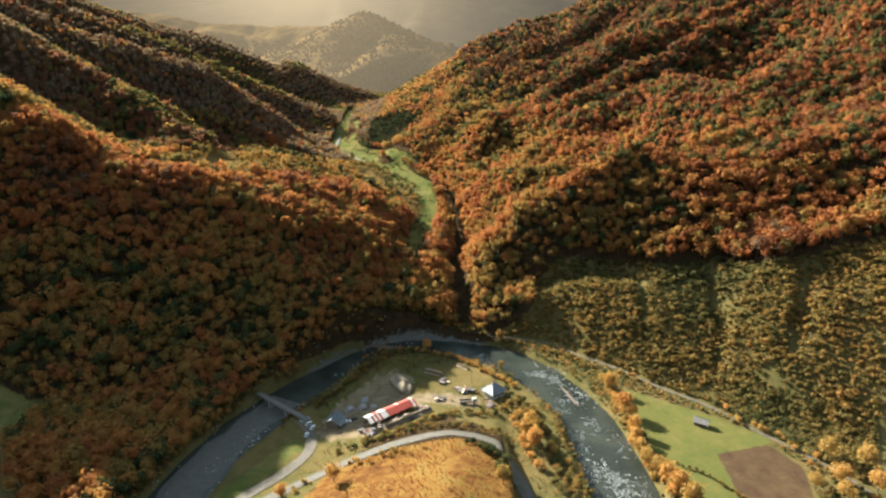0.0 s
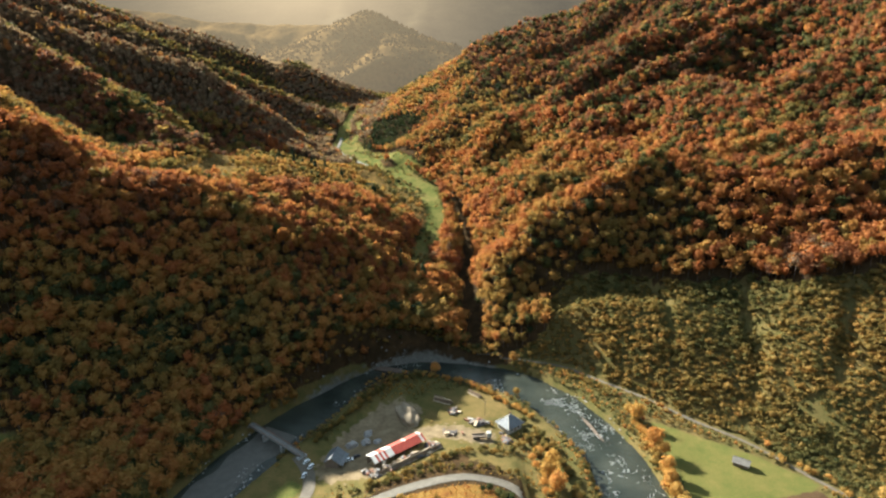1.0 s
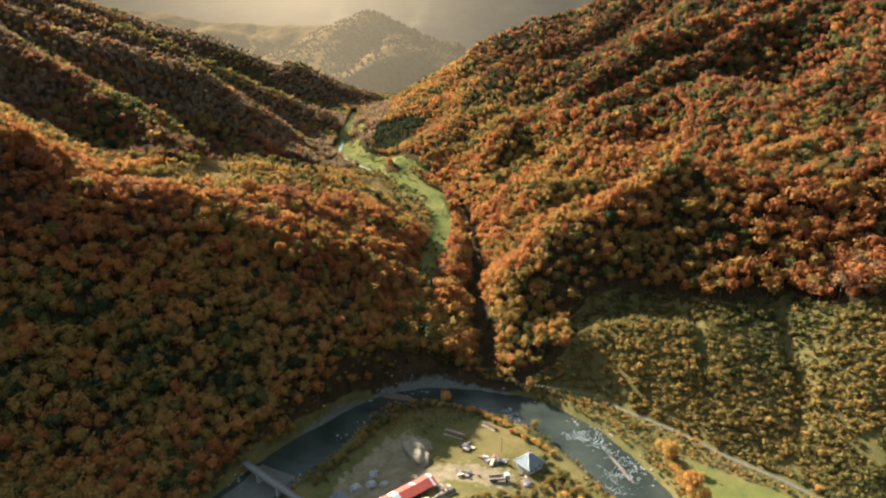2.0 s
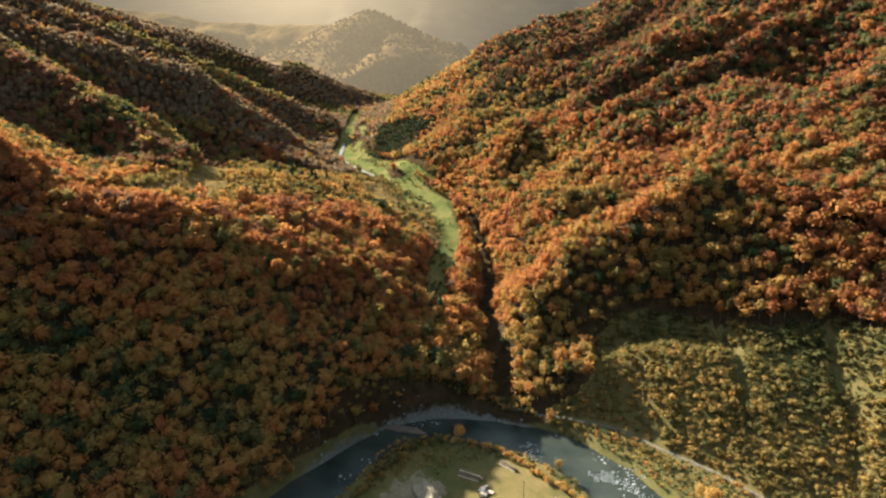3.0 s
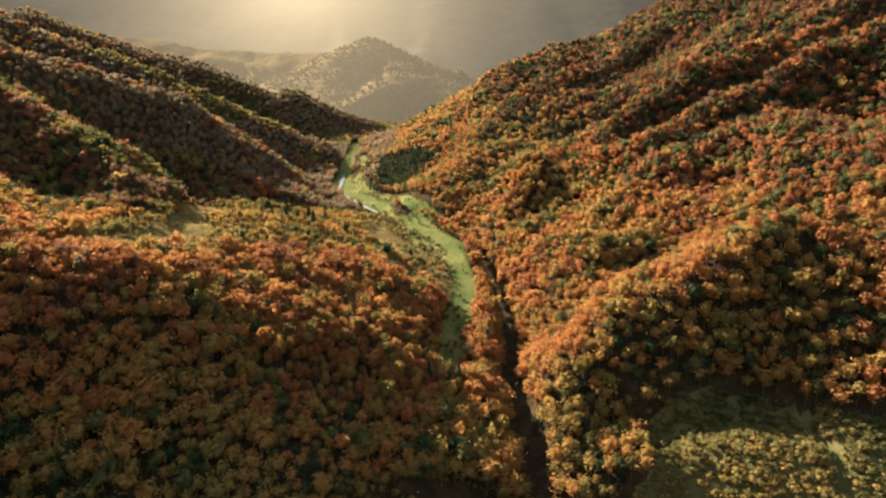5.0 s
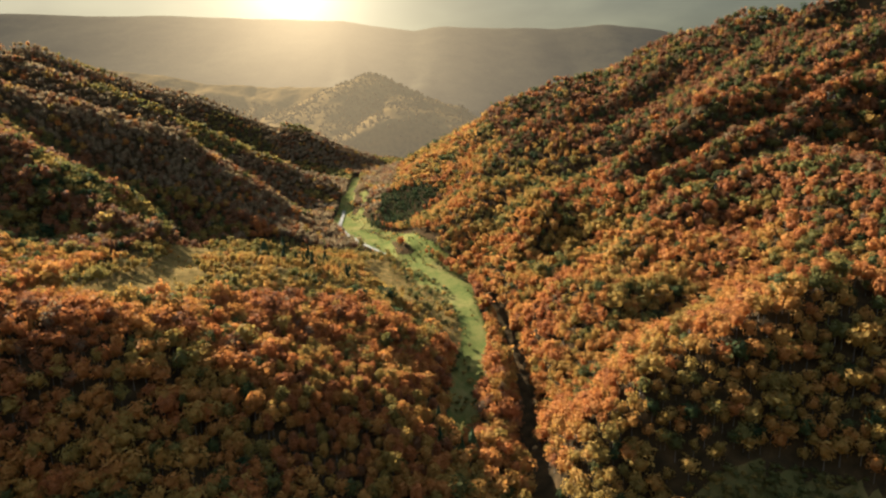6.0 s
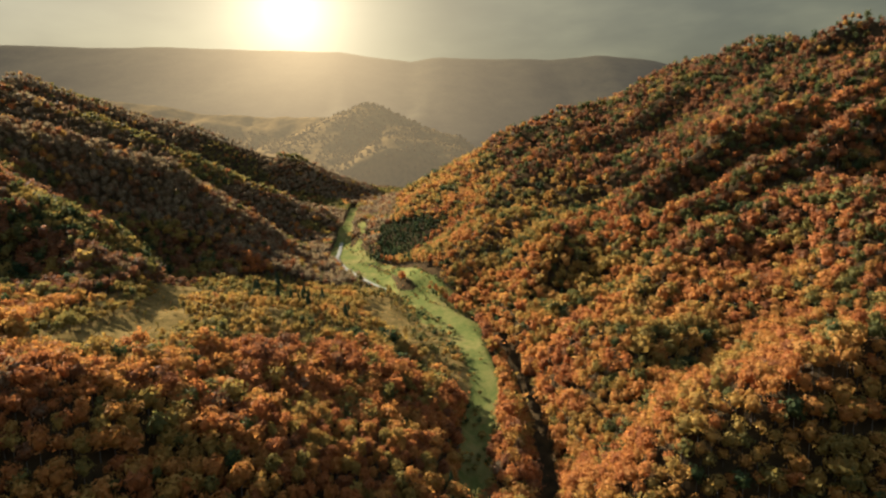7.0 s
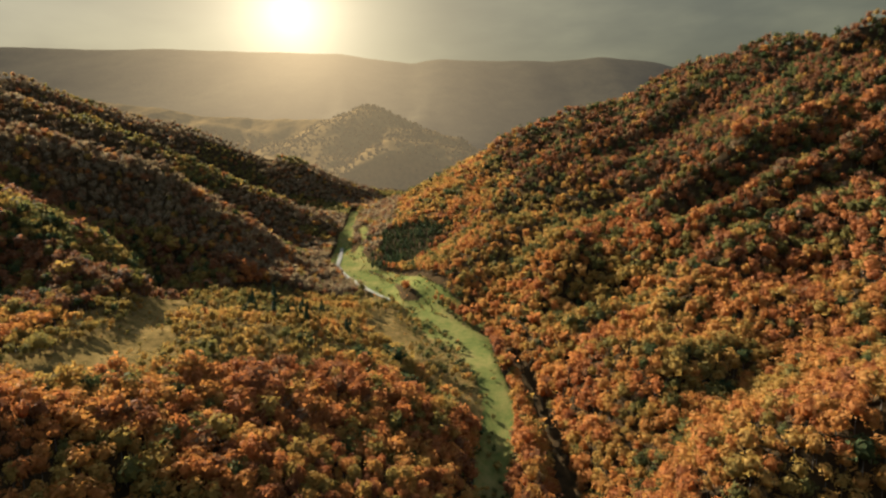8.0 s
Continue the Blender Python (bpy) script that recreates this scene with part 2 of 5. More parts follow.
def line_distance(p, line):
    best = np.full(len(p), 1e9)
    pts = np.array(line, float)
    for a, b in zip(pts[:-1], pts[1:]):
        d = b - a
        u = np.clip(((p - a) @ d) / (d @ d), 0, 1)
        best = np.minimum(best, np.hypot(*(p - (a + u[:, None] * d)).T))
    return best


def area_distance(p, poly):
    """Distance to an outline on the plan, negative inside."""
    d = line_distance(p, list(poly) + [poly[0]])
    inside = np.zeros(len(p), bool)
    n = len(poly)
    for i in range(n):
        (x0, y0), (x1, y1) = poly[i], poly[(i + 1) % n]
        if y0 != y1:
            cross = (p[:, 1] < y0) != (p[:, 1] < y1)
            inside ^= cross & (p[:, 0] < (x1 - x0) * (p[:, 1] - y0) / (y1 - y0) + x0)
    return np.where(inside, -d, d)


def smooth(v, lo, hi):
    u = np.clip((v - lo) / (hi - lo), 0, 1)
    return u * u * (3 - 2 * u)


def height(x, y):
    p = np.stack([np.asarray(x, float).ravel(), np.asarray(y, float).ravel()], 1)
    hs = [np.interp(p[:, 1], FLOOR_Y, FLOOR_Z)]
    for nodes, right, left in RIDGES:
        near, zs, turn = [], [], []
        for a, b in zip(nodes[:-1], nodes[1:]):
            d = b[:2] - a[:2]
            u = np.clip(((p - a[:2]) @ d) / (d @ d), 0, 1)
            q = p - (a[:2] + u[:, None] * d)
            dd = (q ** 2).sum(1)
            near.append(dd)
            zs.append(a[2] + u * (b[2] - a[2]))
            turn.append((d[0] * q[:, 1] - d[1] * q[:, 0]) / (math.hypot(*d) * np.sqrt(dd + 36.0)))
        near = np.array(near)
        best = near.min(0)
        w = ((best + 30.0) / (near + 30.0)) ** 5
        w /= w.sum(0)
        z, side = (w * np.array(zs)).sum(0), np.clip((w * np.array(turn)).sum(0) * 1.3, -1, 1)
        dist = np.sqrt(best + 144.0) - 12.0
        hs.append(z - dist * ((left + right) / 2 + side * (left - right) / 2))
    hs = np.array(hs)
    top = hs.max(0)
    blend = 2.0 + 5.0 * smooth(top, 6, 42)
    h = top + blend * np.log(np.exp((hs - top) / blend).sum(0))
    wild = smooth(h, 6, 45) * smooth(line_distance(p, RIVER), 14, 75) * (1 - 0.75 * smooth(p[:, 0], 10, 40) * smooth(p[:, 1], 372, 335)) * smooth(area_distance(p, MEADOW), -4, 30)
    h += wild * (10 * (vnoise(p[:, 0], p[:, 1], 70, 1) - 0.5) + 7 * (vnoise(p[:, 0], p[:, 1], 31, 2) - 0.5) + 2.5 * (vnoise(p[:, 0], p[:, 1], 12, 3) - 0.5))
    # gullies that run down the slopes: eastwards over the stream, southwards on the shoulder's front
    x, y = p[:, 0], p[:, 1]
    east, front = smooth(x, 5, 45), smooth(x, -20, -60) * smooth(y, 400, 350)
    h += wild * east * (27 * (0.5 - np.abs(2 * vnoise(x * 0.30 + y * 0.25, y - x * 0.22, 44, 6) - 1)) + 7 * (vnoise(x * 0.4, y - x * 0.22, 15, 7) - 0.5))
    h += wild * front * (8 * (vnoise(x, y * 0.3, 26, 8) - 0.5))
    h += wild * smooth(x, -140, -190) * 9 * (vnoise(x * 0.35, y, 38, 9) - 0.5)
    h += 0.5 * (vnoise(x, y, 16, 4) - 0.5)
    h -= 10.0 * smooth(line_distance(p, STREAM), 14, 3) * smooth(p[:, 1], 296, 330) * smooth(p[:, 1], 620, 540)
    flat = smooth(area_distance(p, MEADOW), 9, -7)
    h = h * (1 - 0.85 * flat) + 0.85 * flat * (hs[0] + 1.5 * (vnoise(x, y, 40, 10) - 0.5))
    for line in GULLIES:
        h -= 2.6 * smooth(line_distance(p, line) + 3 * (vnoise(x, y, 11, 24) - 0.5), 4.5, 0.5) * smooth(h, 4, 12)
    # the eastern slope ends at the road
    cap = 3.0 + 1.35 * np.maximum(0, line_distance(p, ROAD_EAST) - 2.5) * (area_distance(p, HILL_FOOT) < 0)
    h = np.where((x > 20) & (y < 340), np.minimum(h, cap), h)
    carve = smooth(line_distance(p, RIVER) + 3 * (vnoise(p[:, 0], p[:, 1], 22, 5) - 0.5), RIVER_HALF + 2.5, RIVER_HALF - 3.5)
    return (h + 2.2) * (1 - carve) ** 2 - 2.2


def ground_at(x, y):
    return float(height([x], [y])[0])


TAN = [(-172, 398), (-168, 423), (-171, 443), (-178, 471), (-188, 505), (-186, 540), (-172, 548), (-152, 580), (-136, 597), (-126, 586), (-132, 560), (-150, 553), (-164, 540), (-174, 508), (-163, 469), (-157, 440), (-143, 420), (-144, 402), (-148, 384), (-160, 374), (-176, 376)]
TAN_LOW = [(-85, 545), (-71, 568), (-57, 536), (-48, 522), (-66, 510), (-80, 520)]
PLATEAU = [(-190, 380), (-176, 372), (-150, 374), (-128, 396), (-96, 420), (-84, 448), (-64, 482), (-49, 476), (-37, 460), (-30, 436), (-23, 440), (-19, 471), (-25, 501), (-33, 529), (-46, 543), (-54, 568),
           (-64, 598), (-92, 652), (-112, 640), (-130, 612), (-152, 600), (-184, 548), (-188, 465)]
FIELD = [(79, 244), (99, 229), (110, 220), (126, 203), (117, 196), (101, 195), (100, 179), (97, 160), (82, 160), (78, 203), (77, 232)]
BROWN = [(101, 195), (123, 200), (129, 186), (120, 160), (97, 160), (100, 179)]
YARD = [(-56, 212), (-50, 236), (-36, 256), (-24, 262), (-16, 254), (-20, 240), (-4, 243), (14, 236), (10, 226), (-12, 232), (-24, 222), (-30, 208), (-48, 206)]
RUST = [(-62, 140), (-44, 184), (-20, 190), (4, 194), (18, 188), (24, 150)]
STRIP = [(-87, 168), (-76, 168), (-57, 206), (-64, 210)]
LEFT_MEADOW = [(-230, 190), (-182, 192), (-176, 232), (-230, 246)]


def shrubby(p):
    """The cut-over slope above the eastern road carries low growth instead of forest."""
    return smooth(height(p[:, 0], p[:, 1]) - np.interp(p[:, 0], (30, 45, 56, 75, 95, 140, 200, 260), (5, 15, 33, 38, 38, 44, 62, 74)), 4, -4) * (p[:, 0] > 28) * (p[:, 1] < 345) > 0.5


def spread(lo, hi, first, grow):
    """Lines that grow further apart from lo to hi."""
    out, s = [], first
    v = lo
    while (v < hi) == (lo < hi):
        out.append(v)
        v += s if lo < hi else -s
        s *= grow
    return out + [hi]


def make_ground():
    xs = sorted(set(spread(-230, -4800, 4, 1.045)) | set(np.arange(-232, -120, 4.0)) | set(np.arange(-120, 136, 2.5)) | set(np.arange(136, 232, 4.0)) | set(spread(230, 4800, 4, 1.045)))
    ys = sorted(set(spread(130, -1500, 3, 1.07)) | set(np.arange(130, 312, 2.5)) | set(np.arange(312, 700, 4.0)) | set(spread(700, 4900, 5, 1.04)))
    gx, gy = np.meshgrid(xs, ys)
    p = np.stack([gx.ravel(), gy.ravel()], 1)
    z = height(p[:, 0], p[:, 1])
    nx, ny = len(xs), len(ys)
    i = (np.arange(ny - 1)[:, None] * nx + np.arange(nx - 1)[None]).ravel()
    quads = np.stack([i, i + 1, i + nx + 1, i + nx], 1)
    me = bpy.data.meshes.new("ground")
    me.vertices.add(len(p))
    me.vertices.foreach_set("co", np.column_stack([p, z]).astype(np.float32).ravel())
    me.loops.add(quads.size)
    me.loops.foreach_set("vertex_index", quads.ravel().astype(np.int32))
    me.polygons.add(len(quads))
    me.polygons.foreach_set("loop_start", np.arange(0, quads.size, 4, dtype=np.int32))
    me.polygons.foreach_set("use_smooth", np.ones(len(quads), bool))
    me.update(calc_edges=True)
    low = np.maximum(z - 7.0, np.minimum(p[:, 1] - 296, 60))
    low = np.where(shrubby(p), -6.0, low)
    river = line_distance(p, RIVER)
    marks = {"low": low, "rust": area_distance(p, RUST), "meadow": np.minimum(np.minimum(np.minimum(area_distance(p, MEADOW), area_distance(p, STRIP)), area_distance(p, LEFT_MEADOW)), np.where(p[:, 1] > 560, line_distance(p, STREAM) - 5.0, 60.0)),
             "tan": np.minimum(area_distance(p, TAN), np.minimum(area_distance(p, TAN_LOW), area_distance(p, PLATEAU))), "field": area_distance(p, FIELD), "brown": area_distance(p, BROWN),
             "yard": area_distance(p, YARD), "bank": np.where(p[:, 1] < 320, river - RIVER_HALF + 0.6, 9.0)}
    for name, v in marks.items():
        me.attributes.new(name, "FLOAT", "POINT").data.foreach_set("value", np.clip(v, -12, 12).astype(np.float32))
    me.materials.append(GROUND)
    return tagged(new("ground", me), "valley ground of leaf litter, autumn grass and bare soil", "ground", kind="structure")


make_ground()


def ribbon(name, line, half, mat, lift, step=3.0, flat=None, wobble=0.0):
    """A strip along a course, laid on the ground or level at a height."""
    pts = np.array(line, float)
    run = np.concatenate([[0], np.cumsum(np.hypot(*np.diff(pts, axis=0).T))])
    s = np.arange(0, run[-1], step)
    c = np.stack([np.interp(s, run, pts[:, 0]), np.interp(s, run, pts[:, 1])], 1)
    k = np.ones(5) / 5
    pad = np.pad(c, ((2, 2), (0, 0)), mode="edge")
    c = np.stack([np.convolve(pad[:, 0], k, "valid"), np.convolve(pad[:, 1], k, "valid")], 1)
    d = np.gradient(c, axis=0)
    d /= np.hypot(*d.T)[:, None]
    side = np.stack([d[:, 1], -d[:, 0]], 1)
    cols = np.linspace(-1, 1, 7)
    rows = []
    for j, u in enumerate(cols):
        w = half * u * (1 + wobble * (vnoise(s, s * 0 + j * 40.0, 9, 8) - 0.5))
        q = c + side * w[:, None]
        z = np.full(len(q), flat) if flat is not None else height(q[:, 0], q[:, 1])
        rows.append(np.column_stack([q, z]))
    grid = np.stack(rows, 1)
    if flat is None:
        mean = grid[:, :, 2].mean(1, keepdims=True)
        grid[:, :, 2] = np.maximum(grid[:, :, 2], mean - 0.25) + lift - 0.25 * lift * cols[None] ** 2
    n, m = grid.shape[:2]
    faces = [(a * m + b, a * m + b + 1, (a + 1) * m + b + 1, (a + 1) * m + b) for a in range(n - 1) for b in range(m - 1)]
    me = bpy.data.meshes.new(name)
    me.from_pydata(grid.reshape(-1, 3).tolist(), [], faces)
    me.polygons.foreach_set("use_smooth", np.ones(len(faces), bool))
    me.materials.append(mat)
    return new(name, me)


tagged(ribbon("water", RIVER, RIVER_HALF + 7.0, WATER, 0, flat=0.0), "dark shallow river with broken rippling water", "river", kind="structure")

# ---------------------------------------------------------------- trees
rng = np.random.default_rng(7)


def sphere_points(n, r):
    v = r.normal(size=(n, 3))
    return v / np.linalg.norm(v, axis=1)[:, None]


def ico(sub):
    bm = bmesh.new()
    bmesh.ops.create_icosphere(bm, subdivisions=sub, radius=1.0)
    v = np.array([x.co[:] for x in bm.verts])
    f = np.array([[x.index for x in fc.verts] for fc in bm.faces])
    bm.free()
    return v, f


def crown_shape(r, leaves, sub, wide=0.36, tall=0.40, base=0.58, leaf=0.085, lobes=9):
    """A lumpy crown of unit height: a broken inner mass and a coat of loose leaf sprays."""
    at, size = sphere_points(lobes, r), r.uniform(0.25, 0.5, lobes)
    at[:, 2] = at[:, 2] * 0.7 + 0.15

    def reach(d):
        return 0.62 + (size[None] * np.exp(-(1 - d @ at.T) / 0.07)).max(1) * 1.0

    radii = np.array([wide, wide, tall])
    v, f = ico(sub)
    core = v * reach(v)[:, None] * 0.66 * r.uniform(0.86, 1.08, (len(v), 1)) * radii + (0, 0, base)
    if leaves == 0:
        return core, f
    d = sphere_points(leaves, r)
    d[:, 2] = np.where(d[:, 2] < -0.55, -d[:, 2], d[:, 2])
    c = d * (reach(d) * r.uniform(0.68, 1.12, leaves))[:, None] * radii + (0, 0, base)
    a, b = sphere_points(leaves, r), sphere_points(leaves, r)
    a, b = a - d * (a * d).sum(1)[:, None] * 0.45, b - d * (b * d).sum(1)[:, None] * 0.45
    s = leaf * r.uniform(0.7, 1.35, (leaves, 1))
    tri = np.stack([c + a * s, c + b * s, c - (a + b) * s * 0.62], 1).reshape(-1, 3)
    return np.concatenate([core, tri]), np.concatenate([f, np.arange(leaves * 3).reshape(-1, 3) + len(core)])


def spruce_shape(r, tiers, fan):
    """A spruce of unit height: tiers of drooping boughs."""
    vs, fs = [], []
    for i in range(tiers):
        z0, rad = 0.14 + 0.80 * i / tiers, 0.19 * (1 - i / tiers) + 0.02
        n0 = len(vs)
        vs.append((0, 0, z0 + 0.24 * (1 - 0.6 * i / tiers)))
        turn = r.uniform(0, 6)
        for k in range(fan):
            a, rr = turn + 6.283 * k / fan, rad * (1.15 if k % 2 else 0.7) * r.uniform(0.85, 1.15)
            vs.append((rr * math.cos(a), rr * math.sin(a), z0 - (0.03 if k % 2 else -0.01)))
        fs += [(n0, n0 + 1 + k, n0 + 1 + (k + 1) % fan) for k in range(fan)]
    return np.array(vs), np.array(fs)


def trunk_shape(r, sides=3, rad=0.016, top=0.5):
    a = np.arange(sides) * 6.2832 / sides
    lo = np.stack([rad * np.cos(a), rad * np.sin(a), a * 0 - 0.06], 1)
    hi = np.stack([rad * 0.5 * np.cos(a), rad * 0.5 * np.sin(a), a * 0 + top], 1)
    k = np.arange(sides)
    n = (k + 1) % sides
    return np.concatenate([lo, hi]), np.concatenate([np.stack([k, n, n + sides], 1), np.stack([k, n + sides, k + sides], 1)])


def stand(name, shapes, x, y, tall, tint, label, category, trunks=True, wide=None, sink=0.0):
    """Many plants of a kind, too many to count, in one mesh."""
    z = height(x, y) - sink
    pick = rng.integers(0, len(shapes), len(x))
    turn = rng.uniform(0, 6.2832, len(x))
    wide = tall if wide is None else wide
    V, F, T, M, off = [], [], [], [], 0
    for k, (sv, sf) in enumerate(shapes):
        sel = np.where(pick == k)[0]
        if not len(sel):
            continue
        mats = np.zeros(len(sf), np.int32)
        if trunks:
            tv, tf = trunk_shape(rng)
            sf2 = np.concatenate([sf, tf + len(sv)])
            sv2 = np.concatenate([sv, tv])
            mats = np.concatenate([mats, np.ones(len(tf), np.int32)])
        else:
            sv2, sf2 = sv, sf
        c, s = np.cos(turn[sel])[:, None], np.sin(turn[sel])[:, None]
        w, h = wide[sel][:, None], tall[sel][:, None]
        vx = (sv2[None, :, 0] * c - sv2[None, :, 1] * s) * w + x[sel][:, None]
        vy = (sv2[None, :, 0] * s + sv2[None, :, 1] * c) * w + y[sel][:, None]
        vz = sv2[None, :, 2] * h + z[sel][:, None]
        V.append(np.stack([vx, vy, vz], 2).reshape(-1, 3))
        F.append((sf2[None] + (np.arange(len(sel)) * len(sv2))[:, None, None]).reshape(-1, 3) + off)
        T.append(np.repeat(tint[sel], len(sv2)))
        M.append(np.tile(mats, len(sel)))
        off += len(sel) * len(sv2)
    V, F, T, M = np.concatenate(V), np.concatenate(F), np.concatenate(T), np.concatenate(M)
    me = bpy.data.meshes.new(name)
    me.vertices.add(len(V))
    me.vertices.foreach_set("co", V.astype(np.float32).ravel())
    me.loops.add(F.size)
    me.loops.foreach_set("vertex_index", F.ravel().astype(np.int32))
    me.polygons.add(len(F))
    me.polygons.foreach_set("loop_start", np.arange(0, F.size, 3, dtype=np.int32))
    me.materials.append(LEAF)
    me.materials.append(BARK)
    me.polygons.foreach_set("material_index", M)
    me.polygons.foreach_set("use_smooth", np.ones(len(F), bool))
    me.update(calc_edges=True)
    me.attributes.new("tint", "FLOAT", "POINT").data.foreach_set("value", T.astype(np.float32))
    return tagged(new(name, me), label, category, kind="stuff")


def scatter(x0, x1, y0, y1, gap):
    gx, gy = np.meshgrid(np.arange(x0, x1, gap), np.arange(y0, y1, gap * 0.9))
    gx = gx + (np.arange(gx.shape[0]) % 2)[:, None] * gap * 0.5
    p = np.stack([gx.ravel(), gy.ravel()], 1)
    return p + rng.uniform(-0.34, 0.34, p.shape) * gap


def autumn(p, warm=0.62, spread_by=0.09):
    """A tree's hue: drifts of one colour over the slope, with odd ones among them."""
    n = vnoise(p[:, 0], p[:, 1], 46, 11) * 0.6 + vnoise(p[:, 0], p[:, 1], 17, 12) * 0.4
    v = warm - 0.04 + (n - 0.5) * 0.6 + rng.normal(0, spread_by, len(p))
    # broad browner drifts, standing in for large patches of shade on the slopes
    v = v + 0.11 * smooth(vnoise(p[:, 0], p[:, 1], 85, 14), 0.5, 0.8)
    v = np.where(rng.uniform(0, 1, len(p)) < 0.16, v - 0.30, v)
    return np.clip(v, 0.03, 0.97)


def open_land(p):
    """How far a place lies from meadows, river and roads (negative: on them)."""
    d = line_distance(p, RIVER) - RIVER_HALF - 0.8
    for a in (MEADOW, TAN, FIELD, BROWN):
        d = np.minimum(d, area_distance(p, a))
    d = np.minimum(d, line_distance(p, LANE) - 5.0)
    return np.minimum(np.minimum(d, line_distance(p, ROAD_EAST) - 4.5), line_distance(p, STREAM) - np.where(p[:, 1] < 520, 4.6, 2.5))


SHAPES = [crown_shape(rng, 88, 1, rng.uniform(0.29, 0.36), rng.uniform(0.40, 0.46), 0.56, leaf=0.072, lobes=14) for _ in range(12)]
SHAPES_MID = [crown_shape(rng, 46, 1, rng.uniform(0.30, 0.36), 0.44, 0.56, leaf=0.092, lobes=12) for _ in range(8)]
SHAPES_FAR = [crown_shape(rng, 13, 1, 0.44, 0.46, 0.55, leaf=0.16) for _ in range(6)]
BUSHES = [crown_shape(rng, 27, 1, 0.52, 0.44, 0.44, leaf=0.115, lobes=5) for _ in range(6)]
SPRUCES = []
for _ in range(5):
    v, f = crown_shape(rng, 44, 1, 0.24, 0.50, 0.50, leaf=0.06, lobes=8)
    SPRUCES.append((v * np.column_stack([1.35 - v[:, 2], 1.35 - v[:, 2], np.ones(len(v))]), f))


def plant_forest():
    p = np.concatenate([scatter(-330, 330, 150, 440, 3.75), scatter(-330, 330, 440, 600, 4.1)])
    z = height(p[:, 0], p[:, 1])
    d = open_land(p)
    west = p[:, 0] < line_x(p[:, 1])
    plateau = (area_distance(p, PLATEAU) < 0)
    keep = (d > -0.5) & (z > 0.9) & ~shrubby(p) & ~plateau & (area_distance(p, PENINSULA) > 0) & (area_distance(p, LEFT_MEADOW) > 0)
    keep &= ((p[:, 0] < 60) | (z > 12)) & (np.abs(p[:, 0]) < 0.76 * p[:, 1] + 22)
    p, west = p[keep], west[keep]
    near = area_distance(p, NEAR_WOOD) < 0
    tall = (rng.normal(10.2, 1.9, len(p)) * (0.8 + 0.4 * vnoise(p[:, 0], p[:, 1], 25, 31))).clip(4.2, 16.0)
    tint = autumn(p, 0.62)
    # high eastern slope: brown trees, darkened further to stand in for cloud shade
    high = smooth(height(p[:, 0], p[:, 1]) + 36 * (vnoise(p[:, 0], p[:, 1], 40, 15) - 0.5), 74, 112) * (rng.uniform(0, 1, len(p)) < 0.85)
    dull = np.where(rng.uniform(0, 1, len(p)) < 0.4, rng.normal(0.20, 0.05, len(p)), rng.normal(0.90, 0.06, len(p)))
    # the western slopes behind are dulled in the tint in place of haze
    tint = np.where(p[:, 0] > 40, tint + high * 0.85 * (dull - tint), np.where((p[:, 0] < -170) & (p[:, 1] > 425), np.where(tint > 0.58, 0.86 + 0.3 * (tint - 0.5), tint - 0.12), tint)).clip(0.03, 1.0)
    close = p[:, 1] < 440
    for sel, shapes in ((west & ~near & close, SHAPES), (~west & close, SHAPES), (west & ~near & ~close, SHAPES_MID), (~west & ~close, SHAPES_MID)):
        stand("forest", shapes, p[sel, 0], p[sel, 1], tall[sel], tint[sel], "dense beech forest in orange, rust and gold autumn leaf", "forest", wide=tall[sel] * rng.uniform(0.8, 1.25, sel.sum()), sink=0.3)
    return p[near], tall[near]


def line_x(y):
    s = np.array(STREAM)
    return np.interp(y, s[:, 1], s[:, 0])


SPRUCE_WOOD = [(-112, 838), (-92, 735), (-62, 735), (-33, 754), (-25, 770), (-60, 805), (-90, 835)]
NEAR_WOOD = [(-96, 318), (-30, 318), (-24, 376), (-90, 384)]
PENINSULA = [(51, 60), (50, 187), (47, 205), (44, 225), (32, 254), (13, 282), (-16, 288), (-42, 273), (-62, 244), (-75, 228), (-88, 185), (-100, 60)]
near_spots, near_tall = plant_forest()


